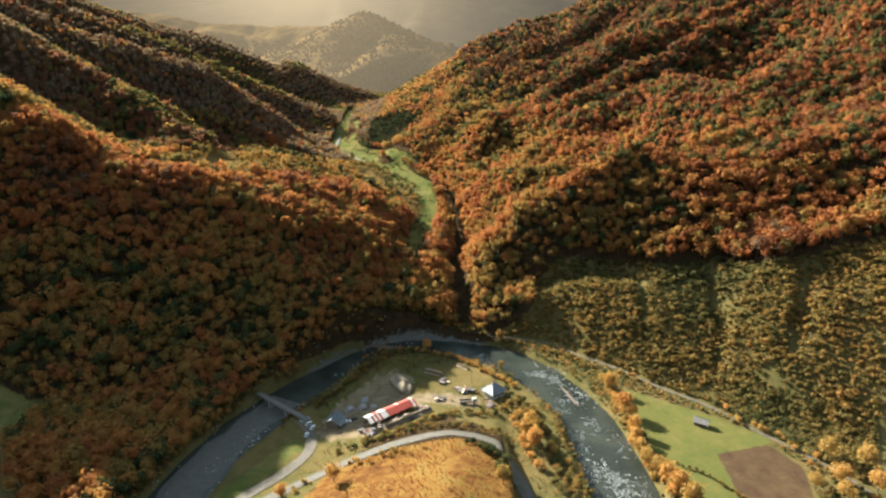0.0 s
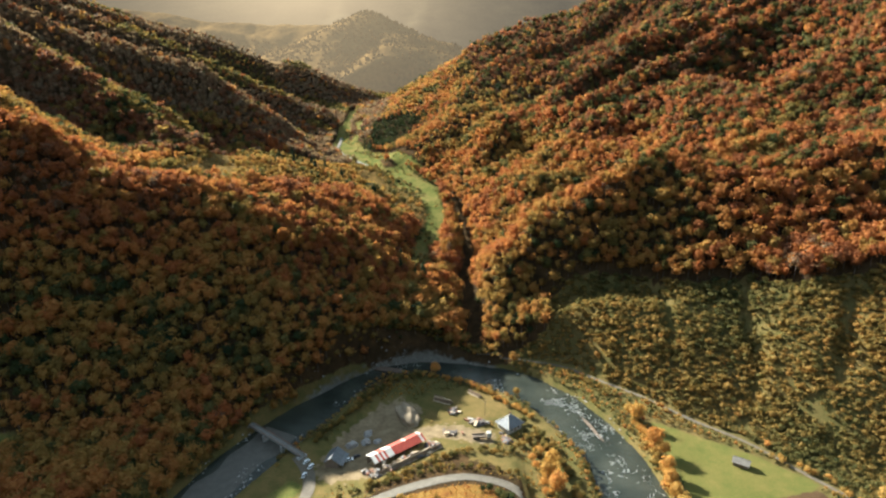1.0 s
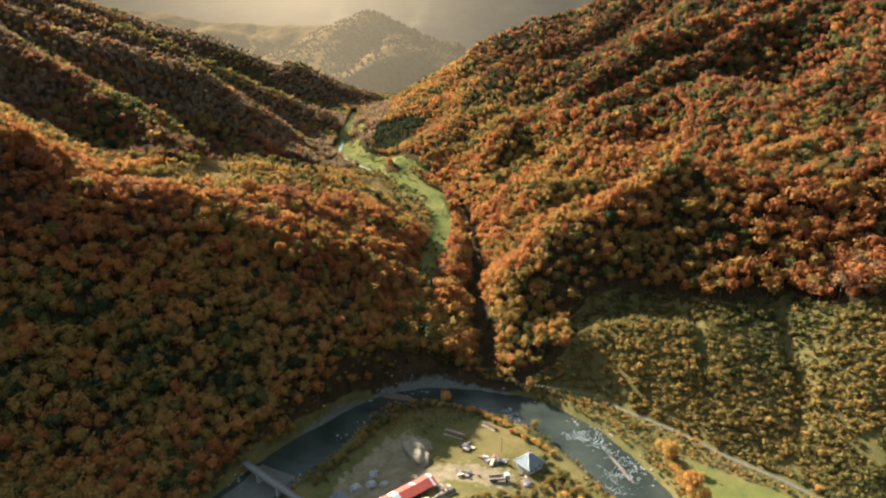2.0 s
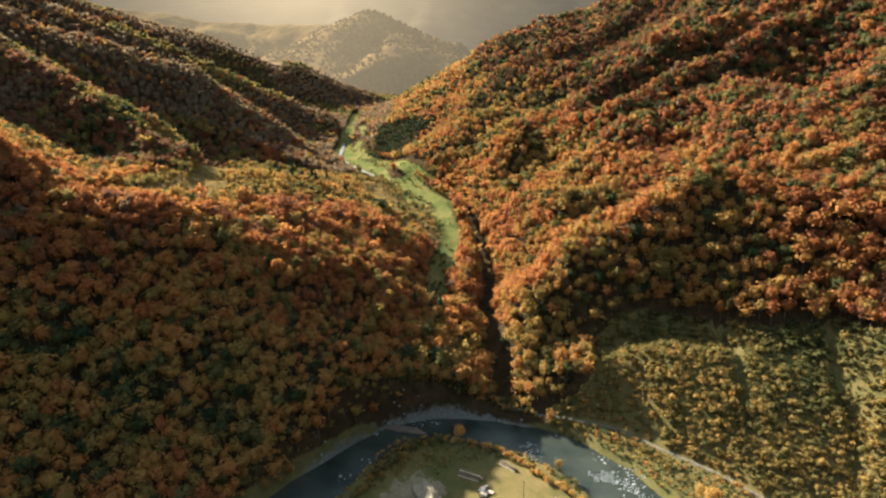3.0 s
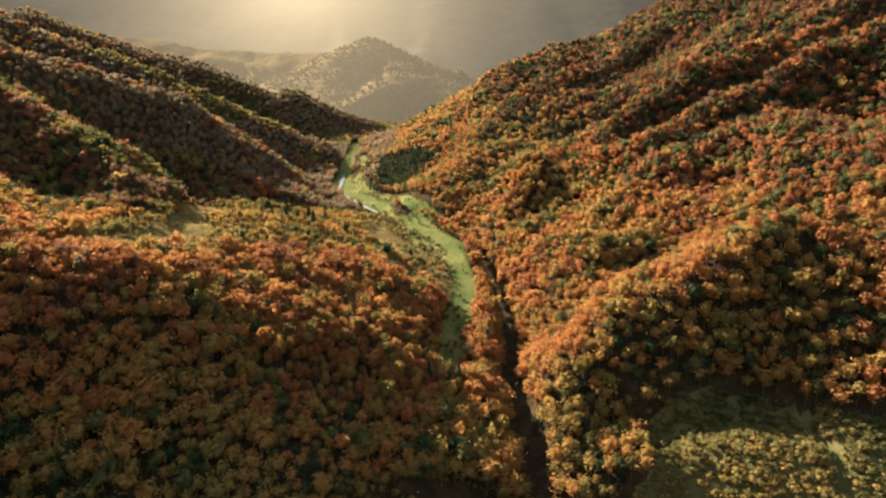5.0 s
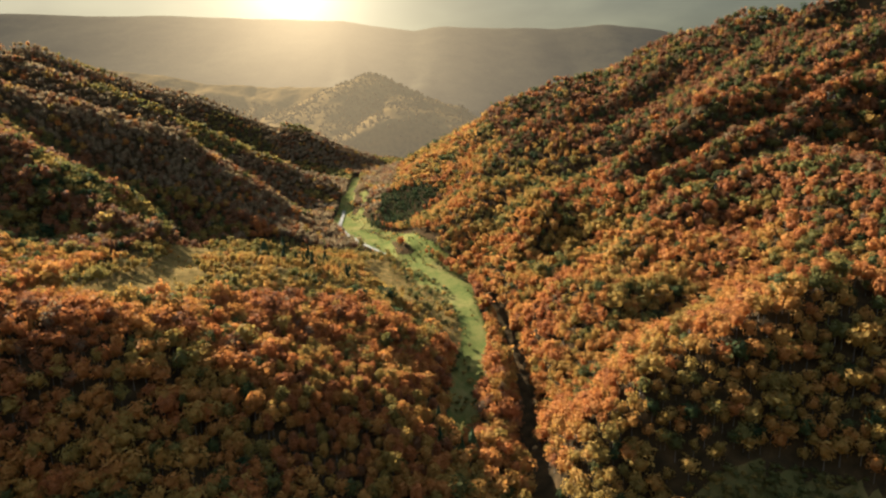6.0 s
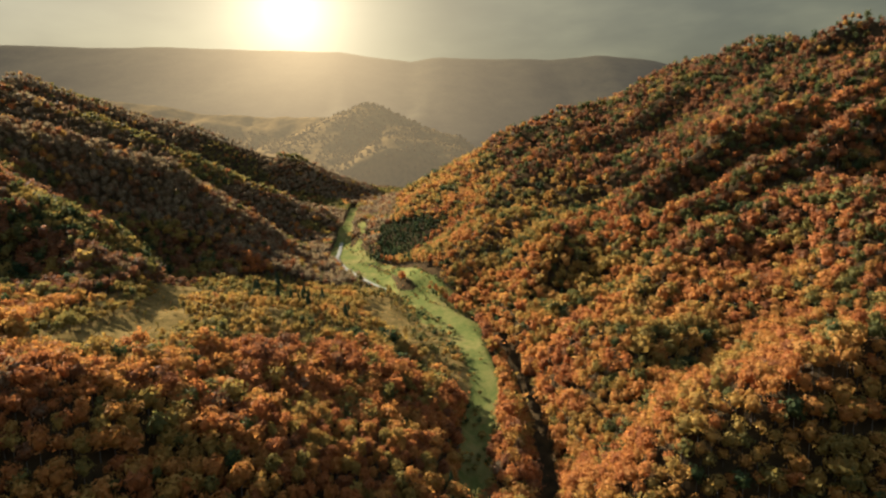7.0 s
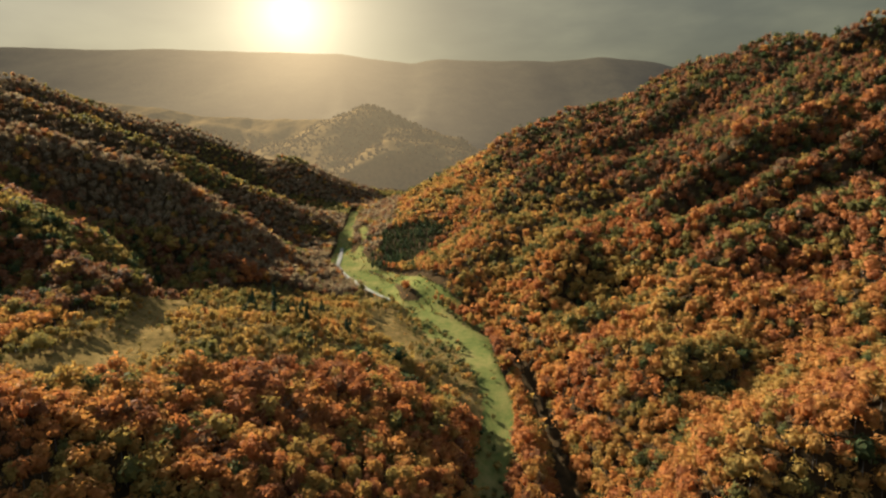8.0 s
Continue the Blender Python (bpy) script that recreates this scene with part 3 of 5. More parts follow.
def plant_far():
    p = np.concatenate([scatter(-640, -330, 300, 780, 6.6), scatter(-700, -330, 780, 1250, 9.0), scatter(330, 560, 420, 1050, 10.0), scatter(-330, 330, 600, 780, 5.2), scatter(-330, 330, 780, 1420, 6.8)])
    z = height(p[:, 0], p[:, 1])
    keep = (open_land(p) > 2.0) & ~(area_distance(p, PLATEAU) < 0) & (area_distance(p, SPRUCE_WOOD) > -5) & (line_distance(p, STREAM) > 7) & (np.abs(p[:, 0]) < p[:, 1] * 0.76 + 22)
    p = p[keep]
    mid = p[:, 1] < 780
    tall = rng.normal(10.0, 1.5, len(p)).clip(6, 14)
    tint = autumn(p, 0.58)
    # haze over the western spurs is put into these dull tints
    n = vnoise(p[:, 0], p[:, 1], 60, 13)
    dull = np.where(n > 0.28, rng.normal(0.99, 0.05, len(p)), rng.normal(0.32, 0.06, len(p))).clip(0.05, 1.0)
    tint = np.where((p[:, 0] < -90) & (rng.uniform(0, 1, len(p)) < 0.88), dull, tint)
    # high eastern trees: browner, and dark in hue to stand for cloud shade
    high = (p[:, 0] > 30) & (height(p[:, 0], p[:, 1]) + 36 * (vnoise(p[:, 0], p[:, 1], 40, 15) - 0.5) > 112) & (rng.uniform(0, 1, len(p)) < 0.8)
    tint = np.where(high, np.where(rng.uniform(0, 1, len(p)) < 0.4, 0.20, 0.91), tint)
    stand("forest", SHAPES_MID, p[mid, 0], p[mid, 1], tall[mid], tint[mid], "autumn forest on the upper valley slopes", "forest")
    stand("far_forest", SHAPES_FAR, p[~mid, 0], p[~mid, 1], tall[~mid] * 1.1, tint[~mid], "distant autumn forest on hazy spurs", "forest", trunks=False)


plant_far()


def plant_shrubs():
    p = scatter(25, 260, 150, 350, 1.55)
    p += rng.normal(0, 0.7, p.shape)
    z = height(p[:, 0], p[:, 1])
    keep = shrubby(p) & (line_distance(p, ROAD_EAST) > 2.2) & (area_distance(p, HILL_FOOT) < 0) & (p[:, 0] > 30) & (p[:, 0] < 0.76 * p[:, 1] + 12) & (vnoise(p[:, 0], p[:, 1], 9, 21) > 0.08)
    for line in GULLIES:
        keep &= line_distance(p, line) + 3 * (vnoise(p[:, 0], p[:, 1], 7, 25) - 0.5) > 1.0
    p = p[keep]
    tall = (rng.normal(3.0, 0.8, len(p)) * (0.7 + 0.7 * vnoise(p[:, 0], p[:, 1], 8, 23))).clip(1.3, 6.5)
    tint = np.clip(0.36 + (vnoise(p[:, 0], p[:, 1], 40, 22) - 0.5) * 0.22 + rng.normal(0, 0.055, len(p)), 0.05, 0.7)
    stand("thicket", BUSHES, p[:, 0], p[:, 1], tall, tint, "olive and yellow scrub on the cut-over slope", "scrub", trunks=False, wide=tall * rng.uniform(0.9, 1.4, len(p)), sink=0.3)


plant_shrubs()


# ---------------------------------------------------------------- more materials
LEAF_TREE = leaf_material("beech_leaves", "random", 0.36, 0.92)
LEAF_GOLD = leaf_material("golden_leaves", "random", 0.40, 0.56, gain=1.45)
LEAF_BUSH = leaf_material("bush_leaves", "random", 0.24, 0.48)
LEAF_LIME = leaf_material("yellow_green_leaves", "random", 0.34, 0.38, gain=1.4)
LEAF_GREEN = leaf_material("dull_green_leaves", "random", 0.08, 0.26)
LEAF_DARK = leaf_material("spruce_needles", "random", 0.00, 0.16, 0.15)
PALE_ROAD = plain_mix("pale_gravel", (0.066, 0.056, 0.041), (0.125, 0.110, 0.084), 0.5)
LANE_GRAVEL = plain_mix("bright_gravel", (0.095, 0.084, 0.060), (0.17, 0.152, 0.112), 0.5)
DUSTY_ROAD = plain_mix("dusty_track", (0.068, 0.055, 0.037), (0.125, 0.103, 0.072), 0.6)
CONCRETE = plain_mix("weathered_concrete", (0.22, 0.21, 0.19), (0.38, 0.37, 0.34), 0.7)
OLD_CONCRETE = plain_mix("grimy_concrete", (0.10, 0.094, 0.082), (0.20, 0.19, 0.165), 0.7)
GREY_SHEET = plain_mix("grey_sheet_roof", (0.09, 0.095, 0.10), (0.17, 0.175, 0.175), 0.8, 0.5, 0.15, 0.3)
WHITE_SHEET = plain_mix("whitened_sheet", (0.36, 0.33, 0.28), (0.62, 0.59, 0.53), 0.9, 0.55, 0.2)
RED_SHEET = plain_mix("red_sheet", (0.22, 0.030, 0.018), (0.38, 0.070, 0.035), 0.9, 0.55, 0.2)
PLASTER = plain_mix("dull_plaster", (0.34, 0.31, 0.26), (0.52, 0.49, 0.43), 0.8)
OLD_WOOD = plain_mix("grey_old_wood", (0.10, 0.075, 0.05), (0.25, 0.20, 0.15), 1.5)
ROOF_WOOD = plain_mix("silvered_boards", (0.11, 0.10, 0.085), (0.22, 0.20, 0.175), 1.2)
LOG_WOOD = plain_mix("cut_logs", (0.08, 0.055, 0.035), (0.24, 0.17, 0.10), 2.0)
PALE_WOOD = plain_mix("fresh_sawn_wood", (0.36, 0.27, 0.16), (0.58, 0.47, 0.32), 2.0)
SAND = plain_mix("sand", (0.15, 0.115, 0.07), (0.25, 0.195, 0.125), 0.9, 0.95, 0.6, 0.0, 0.1)
BAR = plain_mix("wet_gravel", (0.065, 0.046, 0.032), (0.14, 0.10, 0.07), 0.9)
SHALLOWS = plain_mix("grey_shallows", (0.048, 0.043, 0.034), (0.092, 0.083, 0.066), 0.35, 0.7)
STONE = plain_mix("river_stone", (0.12, 0.11, 0.10), (0.34, 0.32, 0.29), 1.3)
FOAM = plain_mix("white_water", (0.55, 0.54, 0.50), (0.85, 0.84, 0.80), 2.0, 0.6)
WHITE_PAINT = plain_mix("white_car_paint", (0.62, 0.62, 0.60), (0.80, 0.80, 0.78), 2.0, 0.35, 0.05)
DARK_PAINT = plain_mix("dark_machine_paint", (0.030, 0.030, 0.032), (0.10, 0.08, 0.07), 2.0, 0.5)
RUSTY = plain_mix("rusty_iron", (0.09, 0.040, 0.022), (0.24, 0.11, 0.06), 2.0, 0.8)
RUBBER = plain_mix("tyre_rubber", (0.015, 0.015, 0.015), (0.04, 0.04, 0.04), 3.0)
GLASS_DARK = plain_mix("dark_window_glass", (0.015, 0.018, 0.020), (0.03, 0.035, 0.04), 2.0, 0.12, 0.0)


# ---------------------------------------------------------------- building blocks
def part(name, bm, mat, parent, label=""):
    me = bpy.data.meshes.new(name)
    bm.to_mesh(me)
    bm.free()
    me.materials.append(mat)
    ob = new(name, me)
    ob.parent = parent
    if label:
        ob["label"] = label
    return ob


def box(size, at, turn=0.0, bevel=0.0, tilt=0.0, bm=None):
    bm = bm or bmesh.new()
    m = Matrix.Translation(at) @ Matrix.Rotation(turn, 4, "Z") @ Matrix.Rotation(tilt, 4, "Y") @ Matrix.Diagonal((*size, 1))
    r = bmesh.ops.create_cube(bm, size=1.0, matrix=m)
    if bevel:
        edges = list({e for v in r["verts"] for e in v.link_edges})
        bmesh.ops.bevel(bm, geom=edges, offset=bevel, segments=1, affect="EDGES")
    return bm


def rod(a, b, r0, r1, sides=8, bm=None):
    """A tapered rod from a to b."""
    bm = bm or bmesh.new()
    a, b = Vector(a), Vector(b)
    m = Matrix.Translation((a + b) / 2) @ (b - a).to_track_quat("Z", "Y").to_matrix().to_4x4()
    bmesh.ops.create_cone(bm, cap_ends=True, segments=sides, radius1=r0, radius2=r1, depth=(b - a).length, matrix=m)
    return bm


def solid(verts, faces, bm=None):
    bm = bm or bmesh.new()
    vs = [bm.verts.new(v) for v in verts]
    for f in faces:
        bm.faces.new([vs[i] for i in f])
    return bm


def base(name, x, y, turn=0.0, z=None):
    ob = new(name)
    ob.empty_display_size = 0.3
    ob.matrix_world = pose(x, y, ground_at(x, y) if z is None else z, 0, 0, turn)
    return ob


def mesh_of(name, v, f, mat):
    me = bpy.data.meshes.new(name)
    me.from_pydata(v.tolist(), [], f.tolist())
    me.materials.append(mat)
    return me


# ---------------------------------------------------------------- trees that can be told apart
def tree_trunk(r, tall, top, limbs):
    """A tapered, slightly bent trunk with limbs that rise into the crown."""
    bm = bmesh.new()
    p0, rad = Vector((0, 0, -0.6)), tall * 0.020
    lean = Vector((r.uniform(-0.05, 0.05), r.uniform(-0.05, 0.05), 0))
    for k in range(4):
        p1 = Vector((0, 0, -0.6)) + Vector((lean.x, lean.y, 1)) * ((k + 1) / 4 * (top * tall + 0.6))
        rod(p0, p1, rad * (1 - 0.2 * k), rad * (0.8 - 0.2 * k), 7, bm)
        p0 = p1
    for _ in range(limbs):
        a, z0 = r.uniform(0, 6.28), r.uniform(0.30, 0.52) * tall
        s = Vector((lean.x * z0, lean.y * z0, z0))
        rod(s, s + Vector((math.cos(a) * 0.20, math.sin(a) * 0.20, r.uniform(0.16, 0.26))) * tall, rad * 0.45, rad * 0.12, 5, bm)
    return bm


def build_tree(name, label, mat, leaves, category="tree", tall=10.0, wide=0.36, high=0.40, leaf=0.055, lobes=10, sub=2, base_at=0.58, limbs=5):
    """A broadleaved tree at the origin; it is copied to its places."""
    root = new(name)
    root.empty_display_size = 0.3
    part("trunk", tree_trunk(rng, tall, 0.6, limbs), BARK, root)
    v, f = crown_shape(rng, leaves, sub, wide, high, base_at, leaf, lobes)
    ob = new("crown", mesh_of("crown", v * tall, f, mat))
    ob.parent = root
    return tagged(root, label, category)


def build_bush(label, mat, leaves=170, tall=3.0, name="bush"):
    root = new(name)
    root.empty_display_size = 0.3
    bm = bmesh.new()
    for k in range(5):
        a = 1.257 * k
        rod((0, 0, -0.3), (math.cos(a) * 0.28 * tall, math.sin(a) * 0.28 * tall, 0.5 * tall), 0.05, 0.02, 5, bm)
    part("stem", bm, BARK, root)
    v, f = crown_shape(rng, leaves, 2, 0.52, 0.44, 0.44, 0.085, 8)
    ob = new("crown", mesh_of("crown", v * tall, f, mat))
    ob.parent = root
    return tagged(root, label, "bush")


def build_spruce(label):
    root = new("spruce_tree")
    root.empty_display_size = 0.3
    part("trunk", rod((0, 0, -0.6), (0, 0, 9.0), 0.20, 0.04, 7), BARK, root)
    v, f = spruce_shape(rng, 11, 14)
    ob = new("crown", mesh_of("crown", v * 10.0, f, LEAF_DARK))
    ob.parent = root
    return tagged(root, label, "tree")


def place(protos, x, y, scale, group="", sink=0.1):
    """One copy of a plant, on the ground."""
    src = protos[int(rng.integers(len(protos)))]
    m = pose(x, y, ground_at(x, y) - sink, 0, 0, rng.uniform(0, 360)) @ Matrix.Diagonal((scale * rng.uniform(0.9, 1.1), scale * rng.uniform(0.9, 1.1), scale, 1))
    ob = copy_thing(src, m)
    ob.matrix_basis = m
    if group:
        ob["group"] = group
    return ob


def drop(protos):
    """The pattern plants have served once their copies stand."""
    for p in protos:
        for o in (*p.children_recursive, p):
            bpy.data.objects.remove(o)


beeches = [build_tree("beech_tree", "tall beech tree in orange and rust autumn leaf", LEAF_TREE, 330, wide=rng.uniform(0.22, 0.29), high=rng.uniform(0.40, 0.46), base_at=0.55, leaf=0.05) for _ in range(8)]
for (x, y), t in zip(near_spots[:330], near_tall[:330]):
    place(beeches, x, y, t / 10.0, "beeches on the shoulder", 0.3)
drop(beeches)

golden = [build_tree("riverside_tree", "golden-orange tree on the grassy river bank", LEAF_GOLD, 420, wide=0.40, high=0.42, tall=8.0, base_at=0.52) for _ in range(4)]
for x, y, s in ((73, 242, 1.15), (71, 247, 0.8), (74, 224, 1.3), (76, 219, 0.9), (74, 209, 1.0), (73, 203, 0.95), (72.5, 197, 1.0), (73, 190, 1.05), (75, 184, 0.9), (76, 178, 1.1), (78, 172, 1.2),
                (80, 166, 1.2), (78, 186, 0.6), (30, 205, 1.2), (32, 198, 1.25), (33, 213, 1.0), (-41, 176, 0.9), (-58, 170, 0.8), (-11, 281, 0.9), (17, 166, 0.9), (126, 174, 0.9), (136, 176, 1.1),
                (140, 190, 1.2), (150, 184, 1.3), (132, 168, 1.0), (146, 172, 1.1)):
    place(golden, x, y, s * 1.2, "riverside trees")
drop(golden)
lime = [build_tree("lone_tree", "lone round yellow-green tree at the edge of a clearing", LEAF_LIME, 520, wide=0.52, high=0.42, tall=10.5, base_at=0.52)]
place(lime, -176, 394, 1.0)
drop(lime)

bushes = [build_bush("yellow-brown bush on the river bank", LEAF_BUSH) for _ in range(5)]


def hedge(line, gap, half, lo, hi, group):
    pts = np.array(line, float)
    run = np.concatenate([[0], np.cumsum(np.hypot(*np.diff(pts, axis=0).T))])
    for s in np.arange(0, run[-1], gap):
        x, y = np.interp(s, run, pts[:, 0]) + rng.uniform(-half, half), np.interp(s, run, pts[:, 1]) + rng.uniform(-half, half)
        if ground_at(x, y) > 0.4:
            place(bushes, x, y, rng.uniform(lo, hi), group, 0.3)


hedge([(-59, 233), (-51, 245), (-41, 259), (-30, 271), (-18, 279)], 1.3, 1.1, 0.9, 1.4, "bushes along the shore")
hedge([(-34, 199), (-14, 208), (-5, 216), (4, 221), (17, 222), (24, 226)], 1.4, 1.8, 0.7, 1.3, "bushes behind the yard")
hedge([(27, 242), (31, 228), (34, 214), (36, 200), (40, 186), (43, 170)], 1.0, 4.5, 0.8, 1.6, "bushes along the shore")
hedge([(-79, 210), (-72, 222), (-68, 226)], 2.4, 1.0, 0.6, 1.0, "bushes along the shore")
hedge([(69, 262), (62, 272), (52, 281), (40, 288), (26, 294)], 2.4, 1.5, 0.8, 1.4, "bushes along the shore")
hedge([(84, 189), (92, 182), (98, 173), (102, 165)], 2.2, 0.5, 0.6, 0.9, "hedge across the field")
hedge([(-44, 196), (-30, 199), (-20, 201), (-6, 206), (12, 208), (22, 205)], 2.2, 1.2, 0.6, 1.1, "bushes along the road")
for x, y in ((-96, 566), (-70, 520), (-40, 470), (-34, 455), (-30, 440), (-46, 500), (-56, 552), (-64, 560), (-50, 540), (-36, 515), (-28, 500), (-24, 486), (-16, 455), (-78, 640), (-90, 668), (-66, 640)):
    place(bushes, x, y, rng.uniform(0.7, 1.3), "bushes on the meadow")
drop(bushes)
bushes = [build_bush("round golden-yellow bush on the river bank", LEAF_GOLD, name="golden_bush") for _ in range(4)]
hedge([(72, 246), (73, 224), (73, 205), (72.5, 190), (76, 176), (79, 160)], 1.4, 1.6, 1.0, 1.9, "golden bushes between river and field")
hedge([(-18, 279), (-6, 282), (4, 276), (13, 268), (19, 260), (26, 253), (31, 246)], 1.5, 1.3, 0.7, 1.3, "golden bushes at the tip of the spit")
hedge([(27, 222), (31, 210), (30, 200), (33, 186)], 2.6, 3.0, 1.0, 1.7, "golden bushes between river and field")
hedge([(-60, 172), (-48, 181), (-34, 186), (-20, 186), (-8, 186)], 3.4, 3.0, 0.6, 1.2, "golden bushes on the knoll")
hedge([(118, 222), (126, 208), (134, 196), (146, 180)], 3.0, 3.0, 0.8, 1.4, "golden bushes along the road")
drop(bushes)

bushes = [build_bush("dull green bush inside the road's bend", LEAF_GREEN, name="green_bush") for _ in range(3)]
hedge([(6, 192), (13, 186), (18, 178), (20, 166)], 1.3, 3.0, 0.9, 1.8, "bushes inside the road's bend")
drop(bushes)

spruces = [build_spruce("dark green spruce among autumn trees") for _ in range(3)]
for k in range(34):
    if k < 22:
        x, y = -118 + 34 * math.sin(k * 2.4) * rng.uniform(0.3, 1), 508 + 40 * math.cos(k * 2.4) * rng.uniform(0.3, 1)
    else:
        x, y = -27 + rng.uniform(-9, 9), 356 + rng.uniform(-9, 9)
    place(spruces, x, y, rng.uniform(0.8, 1.35), "spruces")
drop(spruces)


# ---------------------------------------------------------------- scrub too dense to count
def plant_plateau():
    p = scatter(-210, -18, 372, 655, 3.7)
    d = area_distance(p, PLATEAU)
    tan = np.minimum(area_distance(p, TAN), area_distance(p, TAN_LOW))
    keep = (d < -1) & ((tan > 1) & (vnoise(p[:, 0], p[:, 1], 22, 44) > 0.14) | (vnoise(p[:, 0], p[:, 1], 16, 41) > 0.72)) & (vnoise(p[:, 0], p[:, 1], 14, 42) > 0.10) & (open_land(p) > -40)
    grass = area_distance(p, MEADOW)
    keep &= (grass > 2) & ((grass > 24) | (vnoise(p[:, 0], p[:, 1], 13, 45) > 0.55)) & (line_distance(p, LANE) > 4)
    p = p[keep]
    tall = np.where(tan > 1, rng.normal(6.0, 1.8, len(tan)), rng.normal(2.4, 0.8, len(tan)))[keep].clip(1.2, 10.5)
    tint = np.clip(0.41 + (vnoise(p[:, 0], p[:, 1], 24, 43) - 0.5) * 0.26 + rng.normal(0, 0.08, len(p)), 0.05, 0.75)
    stand("young_wood", SHAPES_MID, p[:, 0], p[:, 1], tall, tint, "loose young wood of yellow, green and brown trees", "young trees")


def plant_lowland():
    p = scatter(-64, 46, 140, 290, 1.9)
    z = height(p[:, 0], p[:, 1])
    yard, road = area_distance(p, YARD), line_distance(p, LOOP) - 4.0
    n = vnoise(p[:, 0], p[:, 1], 13, 51)
    keep = (area_distance(p, PENINSULA) < -4) & (z > 1.0) & (yard > 2.5) & (line_distance(p, [(-33, 207), (-10, 224)]) > 7) & (road > 0) & (line_distance(p, BRIDGE_ROAD) > 5.5) & (area_distance(p, STRIP) > 1)
    keep &= np.where(p[:, 1] < 205, n > 0.34, n > 0.46) & (area_distance(p, GRASS) > 0)
    p = p[keep]
    knoll = p[:, 1] < 200
    tall = np.where(knoll, rng.normal(0.9, 0.3, len(p)), rng.normal(1.5, 0.5, len(p))).clip(0.4, 3.2)
    tint = np.clip(0.38 + (vnoise(p[:, 0], p[:, 1], 30, 52) - 0.5) * 0.3 + rng.normal(0, 0.06, len(p)) + 0.14 * knoll, 0.1, 0.8)
    stand("scrub", BUSHES, p[:, 0], p[:, 1], tall, tint, "low golden scrub on the grassy spit", "scrub", trunks=False, sink=0.15)
    q = scatter(-160, 22, 150, 312, 2.3)
    side = line_distance(q, RIVER)
    q = q[(side > RIVER_HALF + 0.8) & (side < RIVER_HALF + 8) & (area_distance(q, PENINSULA) > 0)]
    i = scatter(-70, 50, 165, 292, 2.4)
    side = line_distance(i, RIVER)
    i = i[(area_distance(i, PENINSULA) < 2) & (side > RIVER_HALF + 0.6) & (side < RIVER_HALF + 5.5) & (vnoise(i[:, 0], i[:, 1], 8, 55) > 0.2)]
    q = np.concatenate([q, i])
    r = scatter(20, 150, 150, 305, 2.1)
    r = r[area_distance(r, PENINSULA) > 0]
    side = line_distance(r, RIVER)
    r = r[(side > RIVER_HALF + 1) & (line_distance(r, ROAD_EAST) > 1.6) & (area_distance(r, HILL_FOOT) > 0) & (area_distance(r, FIELD) > 1) & (area_distance(r, BROWN) > 1) & (vnoise(r[:, 0], r[:, 1], 10, 54) > 0.12)]
    q = np.concatenate([q, r])
    stand("bank_scrub", BUSHES, q[:, 0], q[:, 1], np.where((q[:, 0] < 20) & (q[:, 1] > 150) & (area_distance(q, PENINSULA) > 0), rng.normal(4.6, 1.3, len(q)), rng.normal(2.4, 0.7, len(q))).clip(1, 7), np.clip(rng.normal(0.40, 0.12, len(q)), 0.05, 0.8), "ragged olive and yellow scrub on the bank", "scrub", trunks=False, sink=0.2)


def plant_tufts():
    p = scatter(-210, -20, 372, 650, 3.5)
    d = np.minimum(area_distance(p, PLATEAU), area_distance(p, TAN_LOW))
    p = p[(d < 3) & (area_distance(p, MEADOW) > 1) & (vnoise(p[:, 0], p[:, 1], 9, 91) > 0.32)]
    stand("tufts", BUSHES, p[:, 0], p[:, 1], rng.normal(1.1, 0.4, len(p)).clip(0.4, 2.4), np.clip(rng.normal(0.40, 0.10, len(p)), 0.1, 0.8), "tufts of dry grass and small bushes in the clearing", "scrub", trunks=False, sink=0.1)


def plant_meadow():
    p = np.concatenate([scatter(-100, 0, 400, 700, 4.2), scatter(-180, -60, 690, 1000, 6.0)])
    a, s = area_distance(p, MEADOW), line_distance(p, STREAM)
    n = vnoise(p[:, 0], p[:, 1], 18, 81)
    west = (p[:, 0] < line_x(p[:, 1]) - 30 + 12 * n) & (a < 0) & (p[:, 1] < 610) & (vnoise(p[:, 0], p[:, 1], 9, 82) > 0.38)
    edge = west | (a > -7) & (a < 8) & (n > 0.45) | (a < 0) & (n > 0.82) | (s < 5) & (p[:, 1] > 560) & (n > 0.35)
    keep = edge & (line_distance(p, LANE) > 4)
    p, big = p[keep], west[keep]
    stand("meadow_scrub", BUSHES, p[:, 0], p[:, 1], np.where(big, rng.normal(4.6, 1.2, len(p)), rng.normal(2.6, 1.0, len(p))).clip(0.9, 7), np.clip(rng.normal(0.30, 0.13, len(p)), 0.05, 0.8), "scattered green and yellow bushes on the meadow's edge", "scrub", trunks=False, sink=0.2)


def plant_spruces():
    p = scatter(-130, -10, 715, 860, 3.9)
    edge = area_distance(p, SPRUCE_WOOD) + 16 * (vnoise(p[:, 0], p[:, 1], 14, 46) - 0.5)
    p = p[(edge < 4) & (area_distance(p, MEADOW) > 2)]
    stand("spruce_forest", SPRUCES, p[:, 0], p[:, 1], rng.normal(9.5, 2.4, len(p)).clip(4, 14), np.clip(rng.normal(0.10, 0.05, len(p)), 0, 0.25), "dark spruce stand at the valley bend", "forest")


